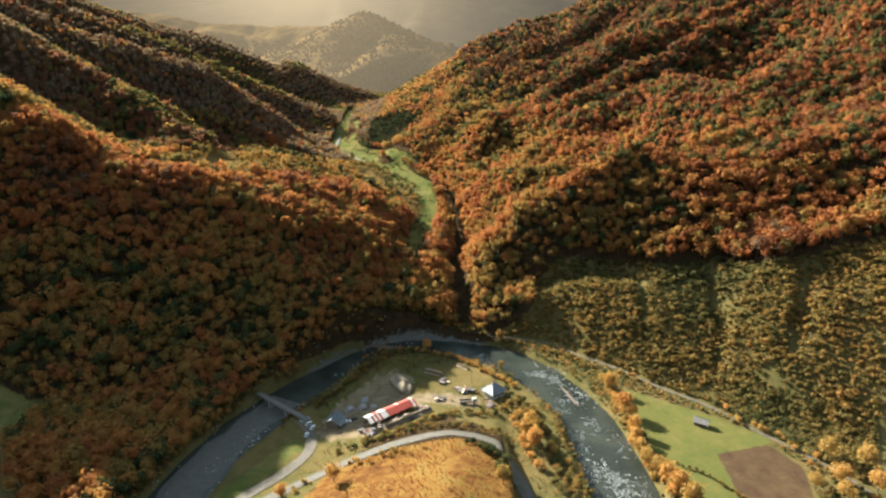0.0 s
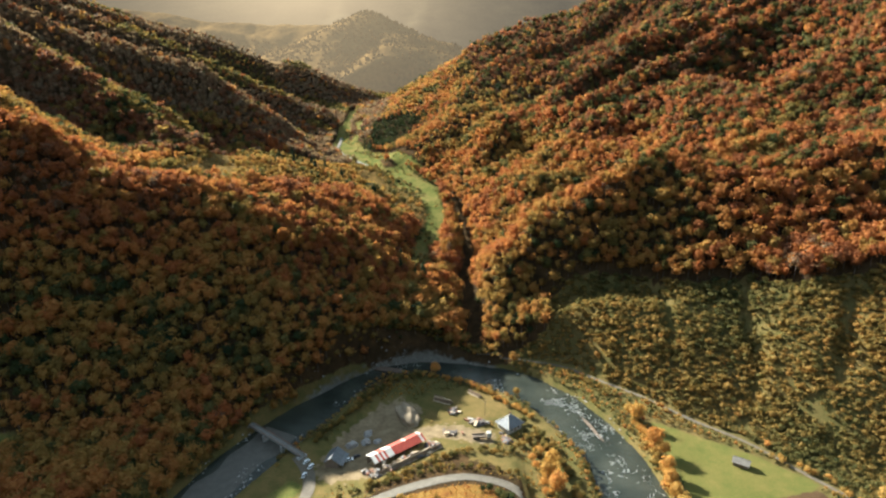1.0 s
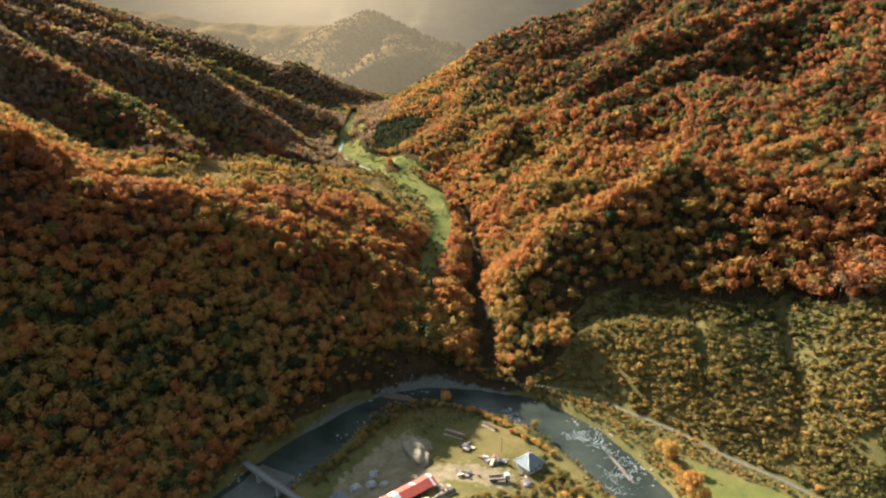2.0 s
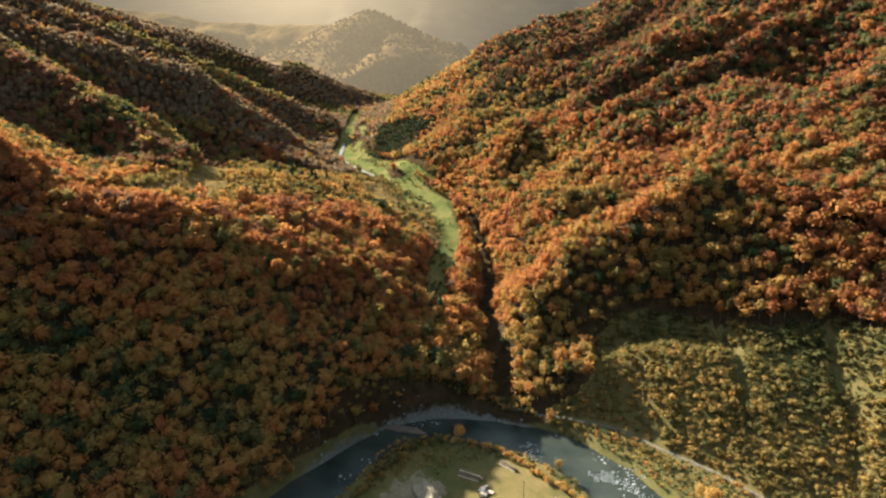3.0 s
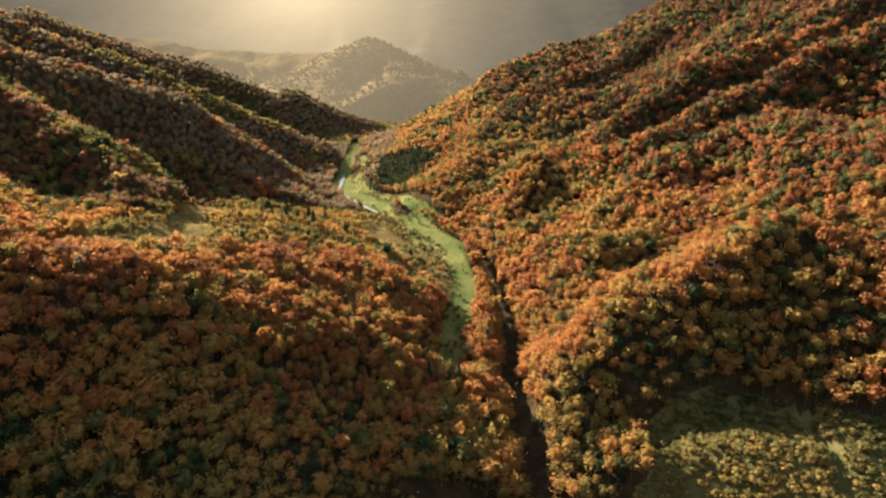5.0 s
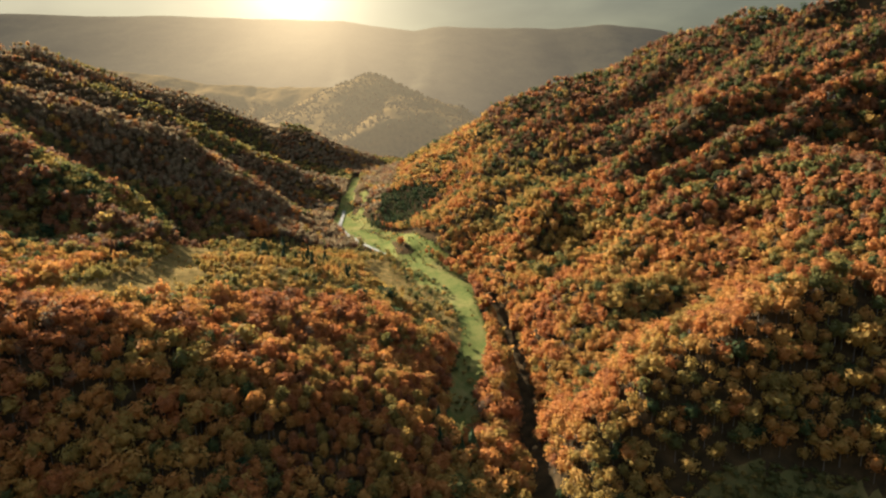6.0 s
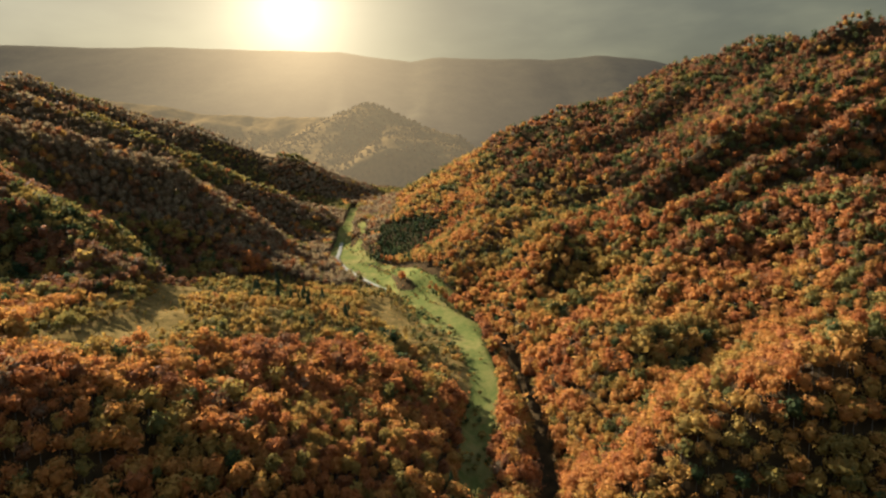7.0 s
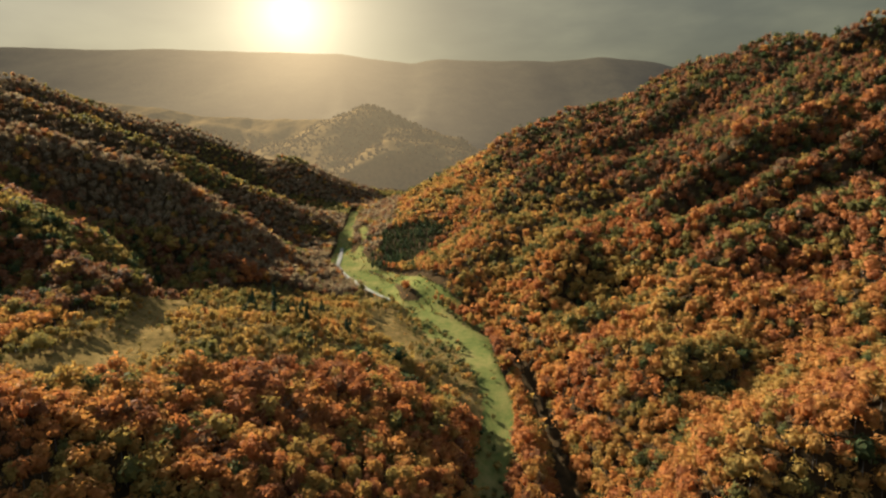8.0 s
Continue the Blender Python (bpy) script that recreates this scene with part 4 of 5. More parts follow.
LOOP = [(-66, 168), (-56, 178), (-40, 187), (-21, 194), (1, 199), (16, 198), (23, 186), (27, 171), (29, 150)]
BRIDGE_ROAD = [(-65, 225), (-58, 216), (-54, 201), (-61, 187), (-72, 174), (-82, 158)]
GRASS = [(-18, 262), (4, 262), (14, 246), (8, 240), (-6, 244), (-18, 248)]
plant_plateau()
plant_lowland()
plant_spruces()
plant_meadow()
plant_tufts()

tagged(ribbon("road", LOOP, 2.2, PALE_ROAD, 0.25, wobble=0.2), "pale gravel road bending round the knoll", "road", kind="structure")
tagged(ribbon("road", BRIDGE_ROAD, 2.3, DUSTY_ROAD, 0.25, wobble=0.3), "dusty track that leads to the bridge", "road", kind="structure")
tagged(ribbon("road", ROAD_EAST, 0.75, DUSTY_ROAD, 0.3, wobble=0.2), "narrow pale road along the foot of the slope", "road", kind="structure")
tagged(ribbon("lane", LANE, 2.0, LANE_GRAVEL, 1.1, step=4.0), "pale lane through the side valley's meadow", "lane", kind="structure")


# ---------------------------------------------------------------- buildings
def gable_roof(length, depth, rise, thick, over):
    """A pitched roof as one slab with thickness; the ridge runs along x; eaves at z = 0."""
    l, d = length / 2 + over, depth / 2 + over
    drop_by = rise * over / (depth / 2)
    out = [(-d, -drop_by), (0, rise), (d, -drop_by)]
    prof = [(y, z + thick) for y, z in out] + [(y, z) for y, z in reversed(out)]
    v = [(-l, y, z) for y, z in prof] + [(l, y, z) for y, z in prof]
    n = len(prof)
    f = [tuple(range(n))[::-1], tuple(range(n, 2 * n))] + [(i, (i + 1) % n, n + (i + 1) % n, n + i) for i in range(n)]
    return solid(v, f)


def gable_walls(length, depth, tall, rise):
    l, d = length / 2, depth / 2
    prof = [(-d, -0.6), (d, -0.6), (d, tall), (0, tall + rise), (-d, tall)]
    v = [(-l, y, z) for y, z in prof] + [(l, y, z) for y, z in prof]
    return solid(v, [tuple(range(5))[::-1], tuple(range(5, 10))] + [(i, (i + 1) % 5, 5 + (i + 1) % 5, 5 + i) for i in range(5)])


def add_window(parent, x, y, z, w, h, along_x=True):
    """A window: a proud frame round a dark pane and a sill."""
    win = part("window", box((w, 0.06, h) if along_x else (0.06, w, h), (x, y, z)), GLASS_DARK, parent)
    for s in (-1, 1):
        part("frame", box((w + 0.24, 0.12, 0.12) if along_x else (0.12, w + 0.24, 0.12), (x, y, z + s * (h / 2 + 0.06))), WHITE_PAINT, win)
        part("frame", box((0.12, 0.12, h) if along_x else (0.12, 0.12, h), (x + s * (w / 2 + 0.06) * along_x, y + s * (w / 2 + 0.06) * (not along_x), z)), WHITE_PAINT, win)


def make_house(x, y, turn):
    h = base("house", x, y, turn)
    part("wall", box((8.6, 8.0, 4.2), (0, 0, 1.5)), PLASTER, h, "dull plastered wall")
    e, top, a = 5.5, 3.3, 7.2
    f = 5.1
    v = [(-e, -f, top), (e, -f, top), (e, f, top), (-e, f, top), (-1.0, 0, a), (1.0, 0, a), (-e, -f, top - 0.18), (e, -f, top - 0.18), (e, f, top - 0.18), (-e, f, top - 0.18)]
    part("roof", solid(v, [(0, 1, 5, 4), (1, 2, 5), (2, 3, 4, 5), (3, 0, 4), (7, 6, 9, 8), (0, 6, 7, 1), (1, 7, 8, 2), (2, 8, 9, 3), (3, 9, 6, 0)]), GREY_SHEET, h, "grey sheet-metal hipped roof")
    for i, j in ((0, 4), (1, 5), (2, 5), (3, 4), (4, 5)):
        part("ridge_cap", rod(Vector(v[i]) + Vector((0, 0, 0.06)), Vector(v[j]) + Vector((0, 0, 0.06)), 0.16, 0.16, 6), WHITE_SHEET, h, "whitish ridge cap")
    for k in (-2.4, 2.4):
        add_window(h, k, -4.03, 1.9, 1.1, 1.3)
        add_window(h, -4.33, k, 1.9, 1.1, 1.3, False)
    part("door", box((1.0, 0.08, 2.0), (0, -4.04, 1.0)), OLD_WOOD, h)
    part("chimney", box((0.7, 0.7, 2.4), (1.8, 1.4, 6.4), bevel=0.03), RUSTY, h)
    return tagged(h, "plastered house with a grey hipped sheet-metal roof", "house")


def make_shed(x, y, turn):
    s = base("shed", x, y, turn)
    part("wall", gable_walls(8.0, 6.0, 3.2, 2.0), OLD_WOOD, s, "dark timber walls")
    r = gable_roof(8.0, 6.0, 2.0, 0.14, 0.7)
    bmesh.ops.translate(r, verts=r.verts, vec=(0, 0, 3.25))
    part("roof", r, GREY_SHEET, s, "grey sheet-metal pitched roof")
    r = solid([(-4.6, -3.6, 2.7), (4.6, -3.6, 2.7), (4.6, -5.6, 2.1), (-4.6, -5.6, 2.1), (-4.6, -3.6, 2.58), (4.6, -3.6, 2.58), (4.6, -5.6, 1.98), (-4.6, -5.6, 1.98)],
              [(3, 2, 1, 0), (4, 5, 6, 7), (0, 1, 5, 4), (1, 2, 6, 5), (2, 3, 7, 6), (3, 0, 4, 7)])
    part("lean_to_roof", r, GREY_SHEET, s)
    for k in (-4.2, 0, 4.2):
        part("post", box((0.18, 0.18, 2.6), (k, -5.3, 0.7)), OLD_WOOD, s)
    part("door", box((2.2, 0.1, 2.4), (0, -3.04, 1.2)), ROOF_WOOD, s)
    return tagged(s, "dark timber shed with a grey pitched roof", "shed")


def make_sawmill(x, y, turn):
    """The long open shed: posts, beams and a low roof of single sheets, red and whitened."""
    s = base("sawmill_shed", x, y, turn)
    long, deep, eave, rise = 26.0, 6.4, 3.4, 1.3
    for i in range(8):
        for sy in (-1, 1):
            part("post", box((0.22, 0.22, eave + 0.6), (-long / 2 + 0.3 + i * (long - 0.6) / 7, sy * (deep / 2 - 0.2), eave / 2 - 0.35)), OLD_WOOD, s)
    for sy in (-1, 1):
        part("beam", box((long, 0.2, 0.25), (0, sy * (deep / 2 - 0.2), eave - 0.1)), OLD_WOOD, s)
    part("back_wall", box((long - 0.8, 0.12, eave - 0.2), (0, deep / 2 - 0.42, eave / 2 - 0.1)), OLD_WOOD, s, "grey boarded back wall")
    n = 26
    for i in range(n):
        cx = -long / 2 + (i + 0.5) * long / n
        for sy in (-1, 1):
            white = i in (0, 1, 3, 7, 8, 9) or (sy > 0 and i in (2, 17, 25)) or (sy < 0 and i in (5, 24))
            up = rng.uniform(0, 0.05)
            y0, y1 = sy * (deep / 2 + 0.5 + rng.uniform(-0.12, 0.12)), 0.0
            z0, z1 = eave - 0.15 + up, eave + rise + up
            w = long / n / 2 - 0.015
            v = [(cx - w, y0, z0), (cx + w, y0, z0), (cx + w, y1, z1), (cx - w, y1, z1), (cx, y0, z0 + 0.05), (cx, y1, z1 + 0.05)]
            v += [(a, b, c - 0.05) for a, b, c in v[:4]]
            fs = [(0, 4, 5, 3), (4, 1, 2, 5), (6, 9, 8, 7), (0, 6, 7, 1), (2, 8, 9, 3), (1, 7, 8, 2), (3, 9, 6, 0), (0, 1, 4), (3, 5, 2)]
            part("roof_sheet", solid(v, fs), WHITE_SHEET if white else RED_SHEET, s)
    return tagged(s, "long open sawmill shed with a patched red and white sheet roof", "shed")


def make_barn(x, y, turn):
    b = base("hay_barn", x, y, turn)
    part("wall", gable_walls(6.4, 3.8, 2.3, 1.5), OLD_WOOD, b, "weathered board walls")
    r = gable_roof(6.4, 3.8, 1.5, 0.14, 0.6)
    bmesh.ops.translate(r, verts=r.verts, vec=(0, 0, 2.35))
    part("roof", r, ROOF_WOOD, b, "silver-grey board roof")
    for k in range(9):
        part("board", box((0.1, 0.05, 2.2), (-3.0 + k * 0.75, -1.93, 1.2)), ROOF_WOOD, b)
    part("door", box((1.6, 0.08, 1.9), (0.4, -1.95, 1.0)), LOG_WOOD, b)
    part("ridge_cap", rod((-3.8, 0, 4.02), (3.8, 0, 4.02), 0.12, 0.12, 6), ROOF_WOOD, b)
    return tagged(b, "small grey wooden hay barn standing in a mown field", "barn")


def make_bridge(a, b):
    dx, dy = b[0] - a[0], b[1] - a[1]
    long = math.hypot(dx, dy) + 4
    s = base("bridge", (a[0] + b[0]) / 2, (a[1] + b[1]) / 2, math.degrees(math.atan2(dy, dx)), 3.2)
    part("deck", box((long, 2.5, 0.4), (0, 0, 0), bevel=0.04), OLD_CONCRETE, s, "pale worn concrete deck")
    for sy in (-1, 1):
        part("kerb", box((long, 0.3, 0.25), (0, sy * 1.1, 0.32)), OLD_CONCRETE, s)
        for z in (0.8, 1.15):
            part("rail", rod((-long / 2, sy * 1.12, z), (long / 2, sy * 1.12, z), 0.05, 0.05, 6), RUSTY, s)
        for i in range(10):
            part("rail_post", box((0.1, 0.1, 1.0), (-long / 2 + 0.4 + i * (long - 0.8) / 9, sy * 1.12, 0.7)), RUSTY, s)
    for x in (-long / 6, long / 6):
        part("pier", box((1.0, 3.0, 5.2), (x, 0, -2.8), bevel=0.12), CONCRETE, s)
    for x in (-long / 2 + 0.8, long / 2 - 0.8):
        part("abutment", box((1.8, 4.2, 4.4), (x, 0, -2.4), bevel=0.08), CONCRETE, s)
    return tagged(s, "narrow concrete bridge with thin iron rails over the river", "bridge")


def make_car(x, y, turn, paint, label):
    c = base("car", x, y, turn)
    part("body", box((4.2, 1.7, 0.65), (0, 0, 0.72), bevel=0.12), paint, c)
    v = [(-1.7, -0.78, 1.0), (1.1, -0.78, 1.0), (1.1, 0.78, 1.0), (-1.7, 0.78, 1.0), (-1.35, -0.62, 1.55), (0.35, -0.62, 1.55), (0.35, 0.62, 1.55), (-1.35, 0.62, 1.55)]
    part("cabin", solid(v, [(0, 1, 5, 4), (1, 2, 6, 5), (2, 3, 7, 6), (3, 0, 4, 7), (4, 5, 6, 7), (3, 2, 1, 0)]), GLASS_DARK, c)
    part("roof", box((1.7, 1.26, 0.06), (-0.5, 0, 1.58)), paint, c)
    for sx in (-1.3, 1.3):
        for sy in (-0.8, 0.8):
            part("wheel", rod((sx, sy - 0.1, 0.33), (sx, sy + 0.1, 0.33), 0.33, 0.33, 12), RUBBER, c)
    c.scale = (0.72, 0.72, 0.72)
    return tagged(c, label, "car", "cars")


def make_truck(x, y, turn, label):
    c = base("truck", x, y, turn)
    part("chassis", box((7.5, 0.9, 0.25), (0, 0, 0.85)), RUSTY, c)
    part("cab", box((1.8, 2.2, 1.9), (2.9, 0, 1.9), bevel=0.12), CONCRETE, c)
    part("windscreen", box((0.06, 1.9, 0.7), (3.82, 0, 2.25)), GLASS_DARK, c)
    part("bed", box((5.2, 2.3, 0.2), (-1.0, 0, 1.15)), OLD_WOOD, c)
    for sy in (-1, 1):
        part("side_board", box((5.2, 0.08, 0.6), (-1.0, sy * 1.12, 1.55)), OLD_WOOD, c)
    for sx in (-2.8, -1.7, 2.6):
        for sy in (-0.95, 0.95):
            part("wheel", rod((sx, sy - 0.15, 0.48), (sx, sy + 0.15, 0.48), 0.48, 0.48, 12), RUBBER, c)
    return tagged(c, label, "truck")


def make_log_stack(x, y, turn, n, long, label, mat=LOG_WOOD):
    s = base("timber_stack", x, y, turn)
    k, row = 0, n
    z = 0.2
    while row > 0:
        for i in range(row):
            r = rng.uniform(0.17, 0.27)
            off = rng.uniform(-0.4, 0.4)
            yy = (i - (row - 1) / 2) * 0.5
            part("log", rod((-long / 2 + off, yy, z), (long / 2 + off, yy + rng.uniform(-0.1, 0.1), z + rng.uniform(-0.03, 0.03)), r, r * 0.85, 8), mat if (k + i) % 4 else PALE_WOOD, s)
        k, row, z = k + 1, row - 1, z + 0.42
    return tagged(s, label, "timber", "stacks in the yard")


def make_scrap(x, y, n, spread_by, label):
    """A heap of beams, plates and machine parts thrown together."""
    s = base("scrap_heap", x, y, rng.uniform(0, 180))
    mats = (DARK_PAINT, RUSTY, DARK_PAINT, OLD_WOOD, STONE)
    for i in range(n):
        h = rng.uniform(0.3, 1.6)
        size = (rng.uniform(0.8, 3.2), rng.uniform(0.3, 1.3), rng.uniform(0.2, 1.0))
        part("beam" if size[0] > 1.8 else "block", box(size, (rng.normal(0, spread_by), rng.normal(0, spread_by * 0.6), h * 0.7), rng.uniform(0, 3.14), 0.04, rng.uniform(-0.35, 0.35)),
             mats[i % 5] if i % 9 else PALE_WOOD, s)
    part("mass", lump(spread_by * 1.6, spread_by * 1.1, 1.3, 3), DARK_PAINT, s)
    return tagged(s, label, "scrap heap", "heaps in the yard")


def lump(rx, ry, rise, seed):
    """A rounded uneven heap."""
    bm = bmesh.new()
    bmesh.ops.create_icosphere(bm, subdivisions=4, radius=1.0)
    for v in bm.verts:
        k = 1 + 0.35 * noise.noise(v.co * 1.7 + Vector((seed * 3.1, 0, 0))) + 0.12 * noise.noise(v.co * 5 + Vector((0, seed * 2.3, 0)))
        v.co = Vector((v.co.x * rx * k, v.co.y * ry * k, max(v.co.z, -0.15) * rise * k))
    for f in bm.faces:
        f.smooth = True
    return bm


def make_heap(name, x, y, rx, ry, rise, turn, mat, label, seed):
    h = part(name, lump(rx, ry, rise, seed), mat, None)
    h.matrix_world = pose(x, y, ground_at(x, y), 0, 0, turn)
    return tagged(h, label, "heap", "heaps in the yard")


make_house(20, 240, 38).scale = (0.82, 0.82, 0.85)
make_shed(-48.5, 219, 80).scale = (0.82, 0.82, 0.82)
make_sawmill(-25, 221, 38).scale = (0.9, 0.9, 0.9)
make_barn(103, 214, -35).scale = (0.8, 0.8, 0.8)
make_bridge((-88, 244), (-63, 223.5))
make_car(-59.5, 219.5, 60, WHITE_PAINT, "white car parked beside the dusty track")
make_car(-57.2, 216.5, 70, WHITE_PAINT, "white car parked beside the dusty track")
make_car(-58.6, 211.5, 80, WHITE_PAINT, "white car parked beside the dusty track")
make_car(-43, 219.5, 20, WHITE_PAINT, "white car parked beside the timber shed")
make_car(-40.6, 221.5, 35, DARK_PAINT, "dark car parked beside the timber shed")
make_truck(8, 231.5, 5, "old flatbed truck with a grey cab on the grass")
make_log_stack(-9, 262, -25, 6, 5.0, "stack of dark and pale logs on the grass")
make_log_stack(-5.5, 260, -25, 5, 4.0, "stack of dark and pale logs on the grass")
make_log_stack(7, 266.5, -42, 4, 7.0, "long stack of logs by the shore bushes")
make_log_stack(-21, 213, 38, 5, 6.0, "log stack in front of the sawmill shed")
make_log_stack(-14, 218.5, 38, 5, 6.0, "log stack in front of the sawmill shed")
make_log_stack(-28, 208.5, 38, 4, 5.0, "log stack in front of the sawmill shed")
make_log_stack(-24.5, 211, 38, 6, 4.0, "log stack in front of the sawmill shed")
make_log_stack(-17.5, 216, 38, 6, 4.5, "log stack in front of the sawmill shed")
make_log_stack(-10, 222, 38, 4, 5.0, "log stack in front of the sawmill shed")
make_scrap(-12.5, 225, 12, 1.5, "dark scrap at the end of the sawmill shed")
make_scrap(-22, 214.5, 12, 1.4, "dark machine parts in front of the sawmill shed")
def make_pole(x, y):
    s = base("utility_pole", x, y, 20)
    part("post", rod((0, 0, -0.5), (0, 0, 7.5), 0.14, 0.09, 8), OLD_WOOD, s)
    part("crossarm", box((1.6, 0.1, 0.12), (0, 0, 7.0)), OLD_WOOD, s)
    for k in (-0.6, 0.6):
        part("insulator", rod((k, 0, 7.06), (k, 0, 7.24), 0.05, 0.03, 6), WHITE_PAINT, s)
    return tagged(s, "thin wooden utility pole standing in the yard", "pole")


make_pole(10.5, 249)
make_scrap(-3, 253, 16, 1.6, "rust-brown heap of scrap and old machine parts")
make_scrap(7, 243.5, 22, 2.2, "dark heap of scrap and old machine parts")
make_scrap(-4, 234.5, 14, 1.3, "dark round heap of scrap on the grass")
make_scrap(18, 230.5, 12, 1.8, "litter of rusty scrap beside the house")
for k in range(5):
    make_scrap(-31 + 4.6 * k, 206.6 + 3.5 * k, 15, 1.5, "dark timber and machine parts in front of the sawmill shed")
make_scrap(-35, 210, 10, 1.2, "dark scrap at the end of the sawmill shed")
make_heap("earth_mound", -22.5, 249, 4.5, 9.0, 3.2, 20, SAND, "pale sand heap with a steep side", 1)
make_heap("gravel_heap", -38, 230.5, 2.2, 2.0, 1.8, 0, STONE, "grey gravel heap on bare ground", 2)
make_heap("gravel_heap", -33.5, 231, 1.8, 1.5, 1.2, 40, STONE, "grey gravel heap on bare ground", 3)
make_heap("gravel_heap", -43.5, 229, 2.6, 1.9, 1.7, 15, STONE, "grey gravel heap on bare ground", 4)
make_heap("gravel_heap", -38, 237, 2.4, 1.6, 1.2, 70, STONE, "grey gravel heap on bare ground", 5)
bar = part("gravel_bar", lump(1.1, 13.0, 0.5, 6), BAR, None)
bar.matrix_world = pose(55, 242, -0.30, 0, 0, 16)
tagged(bar, "low reddish gravel bar between two runs of the river", "gravel bar", kind="structure")
bar = part("gravel_bar", lump(2.4, 11.0, 0.7, 8), BAR, None)
bar.matrix_world = pose(-36, 296, 0.0, 0, 0, 72)
tagged(bar, "low grey gravel bar on the shaded shore", "gravel bar", kind="structure")


tagged(ribbon("shallows", [(-74, 245), (-86, 222), (-93, 202), (-98, 180), (-104, 140)], 8.0, SHALLOWS, 0, flat=0.05, wobble=0.5), "flat grey gravel shallows in the slow arm of the river", "shallows", kind="structure")


# ---------------------------------------------------------------- white water and stones
def make_rapids():
    pts = np.array([(14, 284), (27, 279), (36, 273), (45, 263), (50, 252), (54, 240), (58, 226), (59, 212), (58, 198), (60, 184), (61, 170)], float)
    run = np.concatenate([[0], np.cumsum(np.hypot(*np.diff(pts, axis=0).T))])
    n = 9000
    s = rng.uniform(0, run[-1], n)
    x = np.interp(s, run, pts[:, 0]) + rng.normal(0, 5.5, n)
    y = np.interp(s, run, pts[:, 1]) + rng.normal(0, 5.5, n)
    p = np.stack([x, y], 1)
    keep = (vnoise(x * 0.6, y * 0.6, 5, 61) * 0.5 + vnoise(x, y, 1.6, 63) * 0.35 + vnoise(x, y, 13, 65) * 0.15 > 0.58) & (line_distance(p, RIVER) < RIVER_HALF - 1)
    p, s = p[keep], s[keep]
    V, F = [], []
    for (px, py), a in zip(p, s):
        w, l, turn = rng.uniform(0.04, 0.12), rng.uniform(0.08, 0.36), rng.uniform(-0.5, 0.5) + 0.5
        k, m = len(V), 6
        for j in range(m):
            t = 6.283 * j / m
            u, v = math.cos(t) * l * rng.uniform(0.6, 1.1), math.sin(t) * w * rng.uniform(0.6, 1.1)
            V.append((px + u * math.cos(turn) - v * math.sin(turn), py + u * math.sin(turn) + v * math.cos(turn), 0.03))
        V.append((px, py, rng.uniform(0.06, 0.18)))
        F += [(k + j, k + (j + 1) % m, k + m) for j in range(m)]
    ob = new("white_water", mesh_of("white_water", np.array(V), np.array(F), FOAM))
    tagged(ob, "white broken water over the shallows", "rapids", kind="stuff")
    q = scatter(-115, 85, 160, 310, 2.0)
    side = line_distance(q, RIVER)
    q = q[((np.abs(side - RIVER_HALF - 0.2) < 1.2) & (vnoise(q[:, 0], q[:, 1], 12, 64) > 0.55)) | ((side < RIVER_HALF) & (vnoise(q[:, 0], q[:, 1], 9, 62) > 0.80))]
    shape, faces = ico(1)
    V, F = [], []
    for k, (px, py) in enumerate(q):
        size = rng.uniform(0.2, 0.65)
        z = max(ground_at(px, py), -0.15)
        V.append(shape * rng.uniform(0.7, 1.2, (len(shape), 1)) * (size, size * rng.uniform(0.7, 1.3), size * 0.6) + (px, py, z))
        F.append(faces + k * len(shape))
    ob = new("river_stones", mesh_of("river_stones", np.concatenate(V), np.concatenate(F), STONE))
    tagged(ob, "rounded grey stones along the water's edge", "stones", kind="stuff")


make_rapids()


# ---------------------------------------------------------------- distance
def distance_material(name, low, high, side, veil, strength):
    """Far wooded hills; the sunlit haze before them is put in as surface emission."""
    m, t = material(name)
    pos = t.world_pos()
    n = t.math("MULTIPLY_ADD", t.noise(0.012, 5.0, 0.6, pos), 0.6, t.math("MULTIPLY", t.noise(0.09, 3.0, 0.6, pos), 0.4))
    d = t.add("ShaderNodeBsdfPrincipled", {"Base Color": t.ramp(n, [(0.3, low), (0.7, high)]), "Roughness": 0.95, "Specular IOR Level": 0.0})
    # the emitted haze is brighter towards the gap in the cloud
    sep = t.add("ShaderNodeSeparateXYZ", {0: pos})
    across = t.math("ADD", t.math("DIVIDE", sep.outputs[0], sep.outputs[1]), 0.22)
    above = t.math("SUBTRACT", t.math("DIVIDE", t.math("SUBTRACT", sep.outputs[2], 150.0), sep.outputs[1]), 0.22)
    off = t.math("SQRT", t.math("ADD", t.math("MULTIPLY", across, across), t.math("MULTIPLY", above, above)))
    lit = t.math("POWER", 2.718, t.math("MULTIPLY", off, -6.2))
    haze_glow = t.mix(lit, (*side, 1), (*veil, 1))
    e = t.add("ShaderNodeEmission", {"Color": haze_glow, "Strength": strength})
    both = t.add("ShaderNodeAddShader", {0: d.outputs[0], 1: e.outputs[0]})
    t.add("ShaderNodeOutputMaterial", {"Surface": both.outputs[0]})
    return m


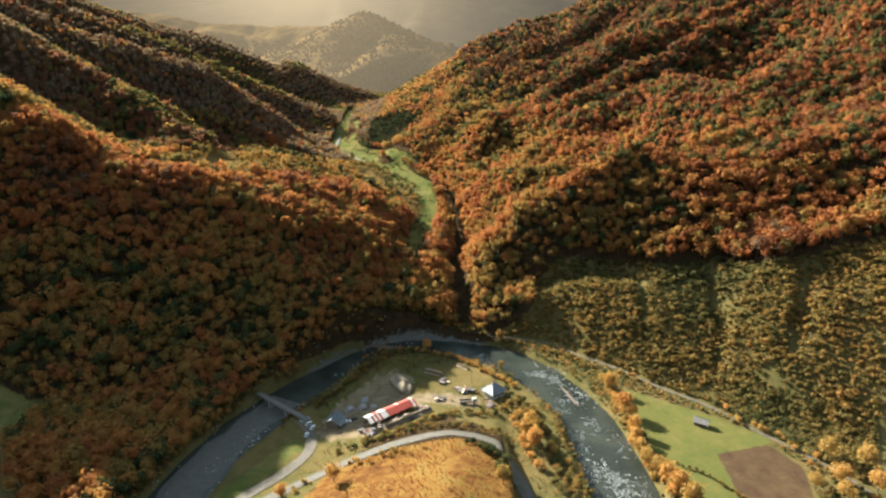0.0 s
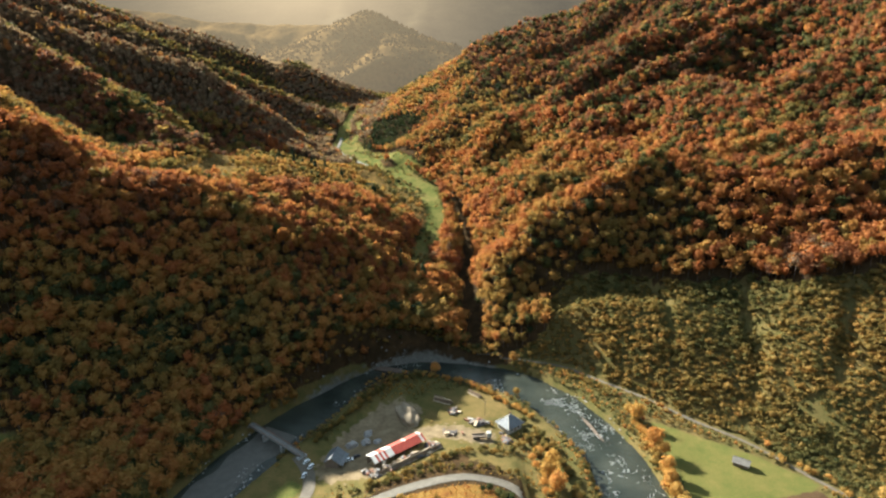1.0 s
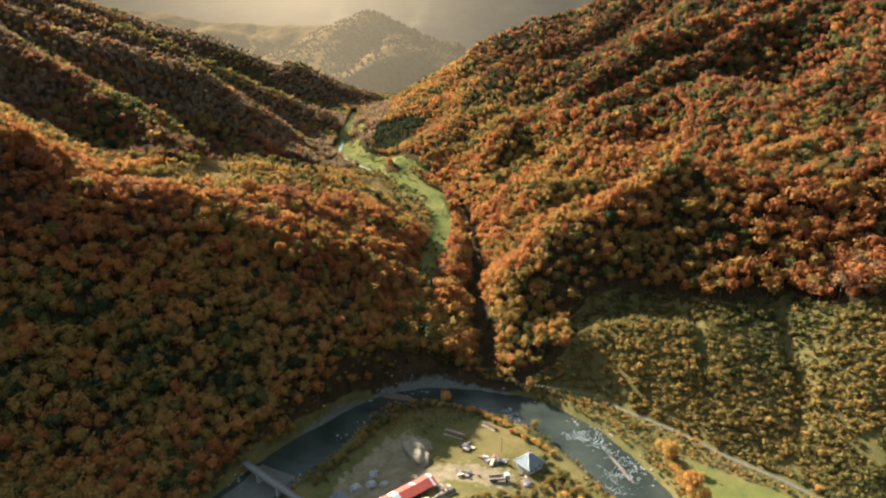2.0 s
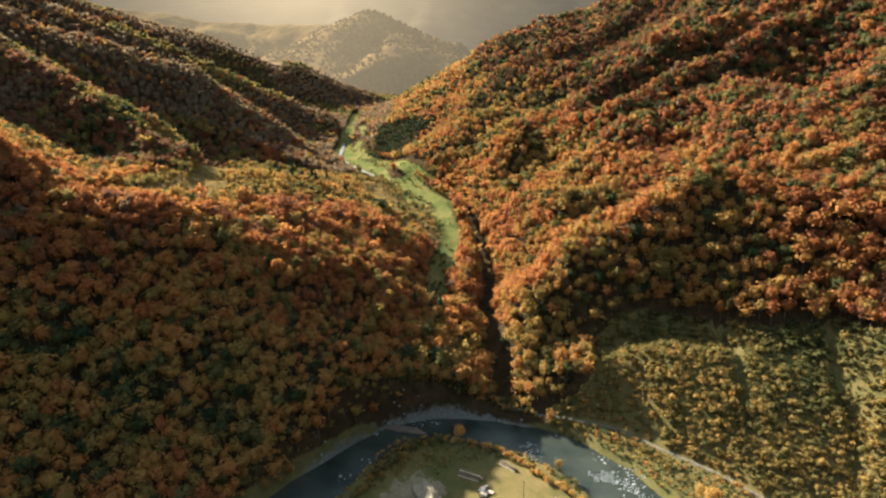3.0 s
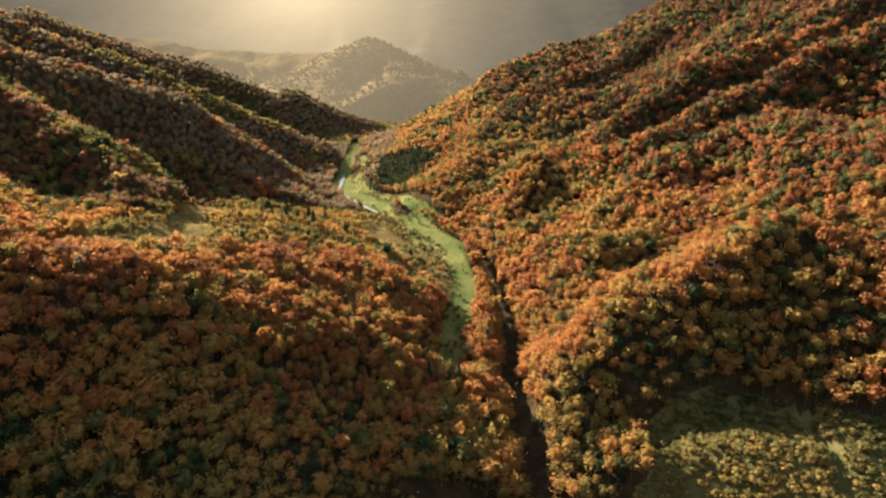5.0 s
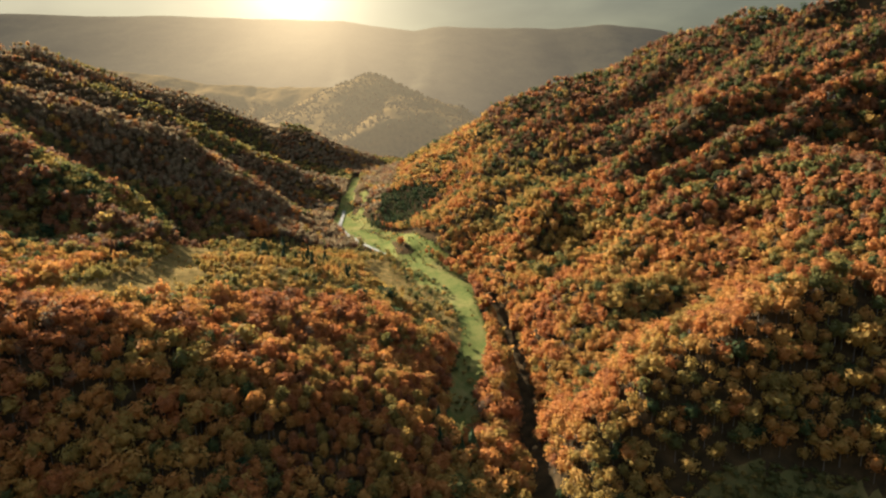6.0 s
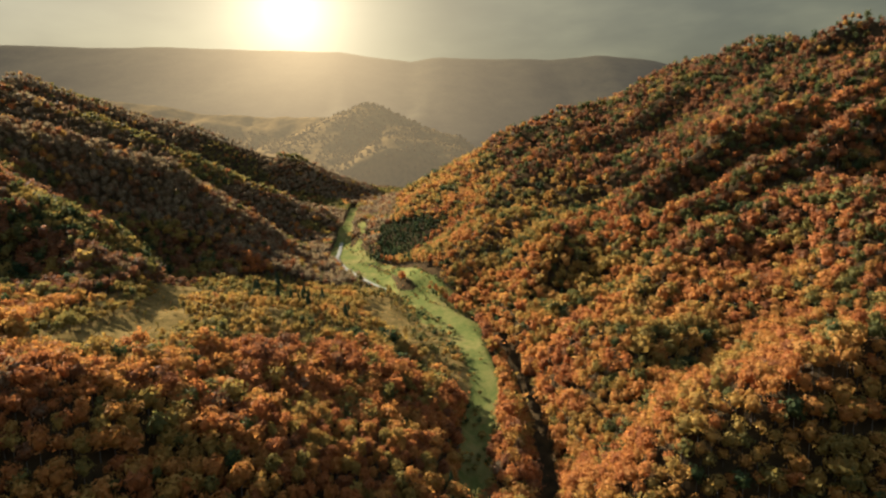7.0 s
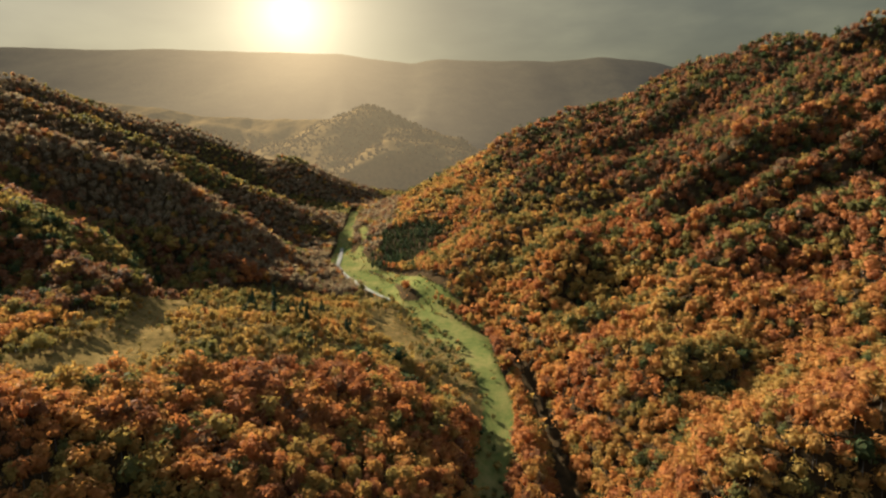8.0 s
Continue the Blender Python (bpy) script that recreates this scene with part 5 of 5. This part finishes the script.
def far_hills(name, lines, x0, x1, y0, y1, step, rough, mat, label, woods=0.0):
    """A stretch of far hills from its crest lines."""
    gx, gy = np.meshgrid(np.arange(x0, x1, step), np.arange(y0, y1, step))
    p = np.stack([gx.ravel(), gy.ravel()], 1)
    hs = []
    for nodes, slope in lines:
        nodes = np.array(nodes, float)
        best, z = np.full(len(p), 1e18), np.zeros(len(p))
        for a, b in zip(nodes[:-1], nodes[1:]):
            d = b[:2] - a[:2]
            u = np.clip(((p - a[:2]) @ d) / (d @ d), 0, 1)
            dd = ((p - (a[:2] + u[:, None] * d)) ** 2).sum(1)
            near = dd < best
            best, z = np.where(near, dd, best), np.where(near, a[2] + u * (b[2] - a[2]), z)
        hs.append(z - slope * (np.sqrt(best + 900) - 30))
    z = np.max(hs, 0) - 260 * smooth(p[:, 1], y0 + 90, y0)
    fall = np.clip((np.max([h.max() for h in hs]) - z) / 120, 0.15, 1)
    z = z + rough * fall * (8 * (vnoise(p[:, 0], p[:, 1], step * 14, 71) - 0.5) + 4 * (vnoise(p[:, 0], p[:, 1] * 0.6, step * 6, 72) - 0.5)) + rough * 0.9 * (vnoise(p[:, 0], p[:, 1], step * 1.4, 73) - 0.5)
    nx, ny = gx.shape[1], gx.shape[0]
    i = (np.arange(ny - 1)[:, None] * nx + np.arange(nx - 1)[None]).ravel()
    ob = new(name, mesh_of(name, np.column_stack([p, z]), np.stack([i, i + 1, i + nx + 1, i + nx], 1), mat))
    ob.data.polygons.foreach_set("use_smooth", np.ones(len(i), bool))
    tagged(ob, label, "hills", kind="structure")
    if woods:
        pick = np.where((rng.uniform(0, 1, len(p)) < woods) & (p[:, 1] < y0 + 0.72 * (y1 - y0)) & (z > 60))[0]
        shape, faces = ico(1)
        V = (shape[None] * rng.uniform(0.7, 1.3, (len(pick), len(shape), 1)) * np.array([3.6, 3.6, 4.6]) + np.column_stack([p[pick] + rng.uniform(-4, 4, (len(pick), 2)), z[pick] + 2])[:, None]).reshape(-1, 3)
        F = (faces[None] + (np.arange(len(pick)) * len(shape))[:, None, None]).reshape(-1, 3)
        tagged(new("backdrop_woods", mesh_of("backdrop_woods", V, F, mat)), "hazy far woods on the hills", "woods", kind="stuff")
    return ob


# both materials emit their haze colour, brightest towards the low glow
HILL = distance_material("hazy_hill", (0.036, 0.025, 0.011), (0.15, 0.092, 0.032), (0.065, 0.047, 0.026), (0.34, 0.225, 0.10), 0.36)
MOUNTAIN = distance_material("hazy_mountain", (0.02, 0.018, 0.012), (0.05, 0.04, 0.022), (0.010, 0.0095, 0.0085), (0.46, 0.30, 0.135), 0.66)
peak = (-253, 2072, 309)
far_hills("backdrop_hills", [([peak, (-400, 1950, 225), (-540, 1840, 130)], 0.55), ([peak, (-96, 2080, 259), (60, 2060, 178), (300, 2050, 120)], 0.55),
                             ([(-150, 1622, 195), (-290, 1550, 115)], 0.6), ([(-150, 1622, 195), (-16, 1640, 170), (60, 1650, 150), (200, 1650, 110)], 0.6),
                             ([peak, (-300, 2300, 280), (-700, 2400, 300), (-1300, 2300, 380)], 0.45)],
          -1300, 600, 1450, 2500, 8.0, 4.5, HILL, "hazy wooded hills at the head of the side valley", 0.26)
D = 3200.0
crest = [(-38 + D * u, 196 + D, 150 + D * v) for u, v in ((-1.1, 0.215), (-0.698, 0.190), (-0.401, 0.1814), (-0.157, 0.1705), (-0.039, 0.1551), (0.006, 0.1594), (0.189, 0.1488), (0.262, 0.1562), (0.353, 0.1456), (0.4275, 0.1264), (0.8, 0.10))]
spurs = [([(x, y, z), (x + dx, y - 700, z - 330)], 0.55) for (x, y, z), dx in zip(crest[1:-1:2], (200, 120, -80, 160, -120))]
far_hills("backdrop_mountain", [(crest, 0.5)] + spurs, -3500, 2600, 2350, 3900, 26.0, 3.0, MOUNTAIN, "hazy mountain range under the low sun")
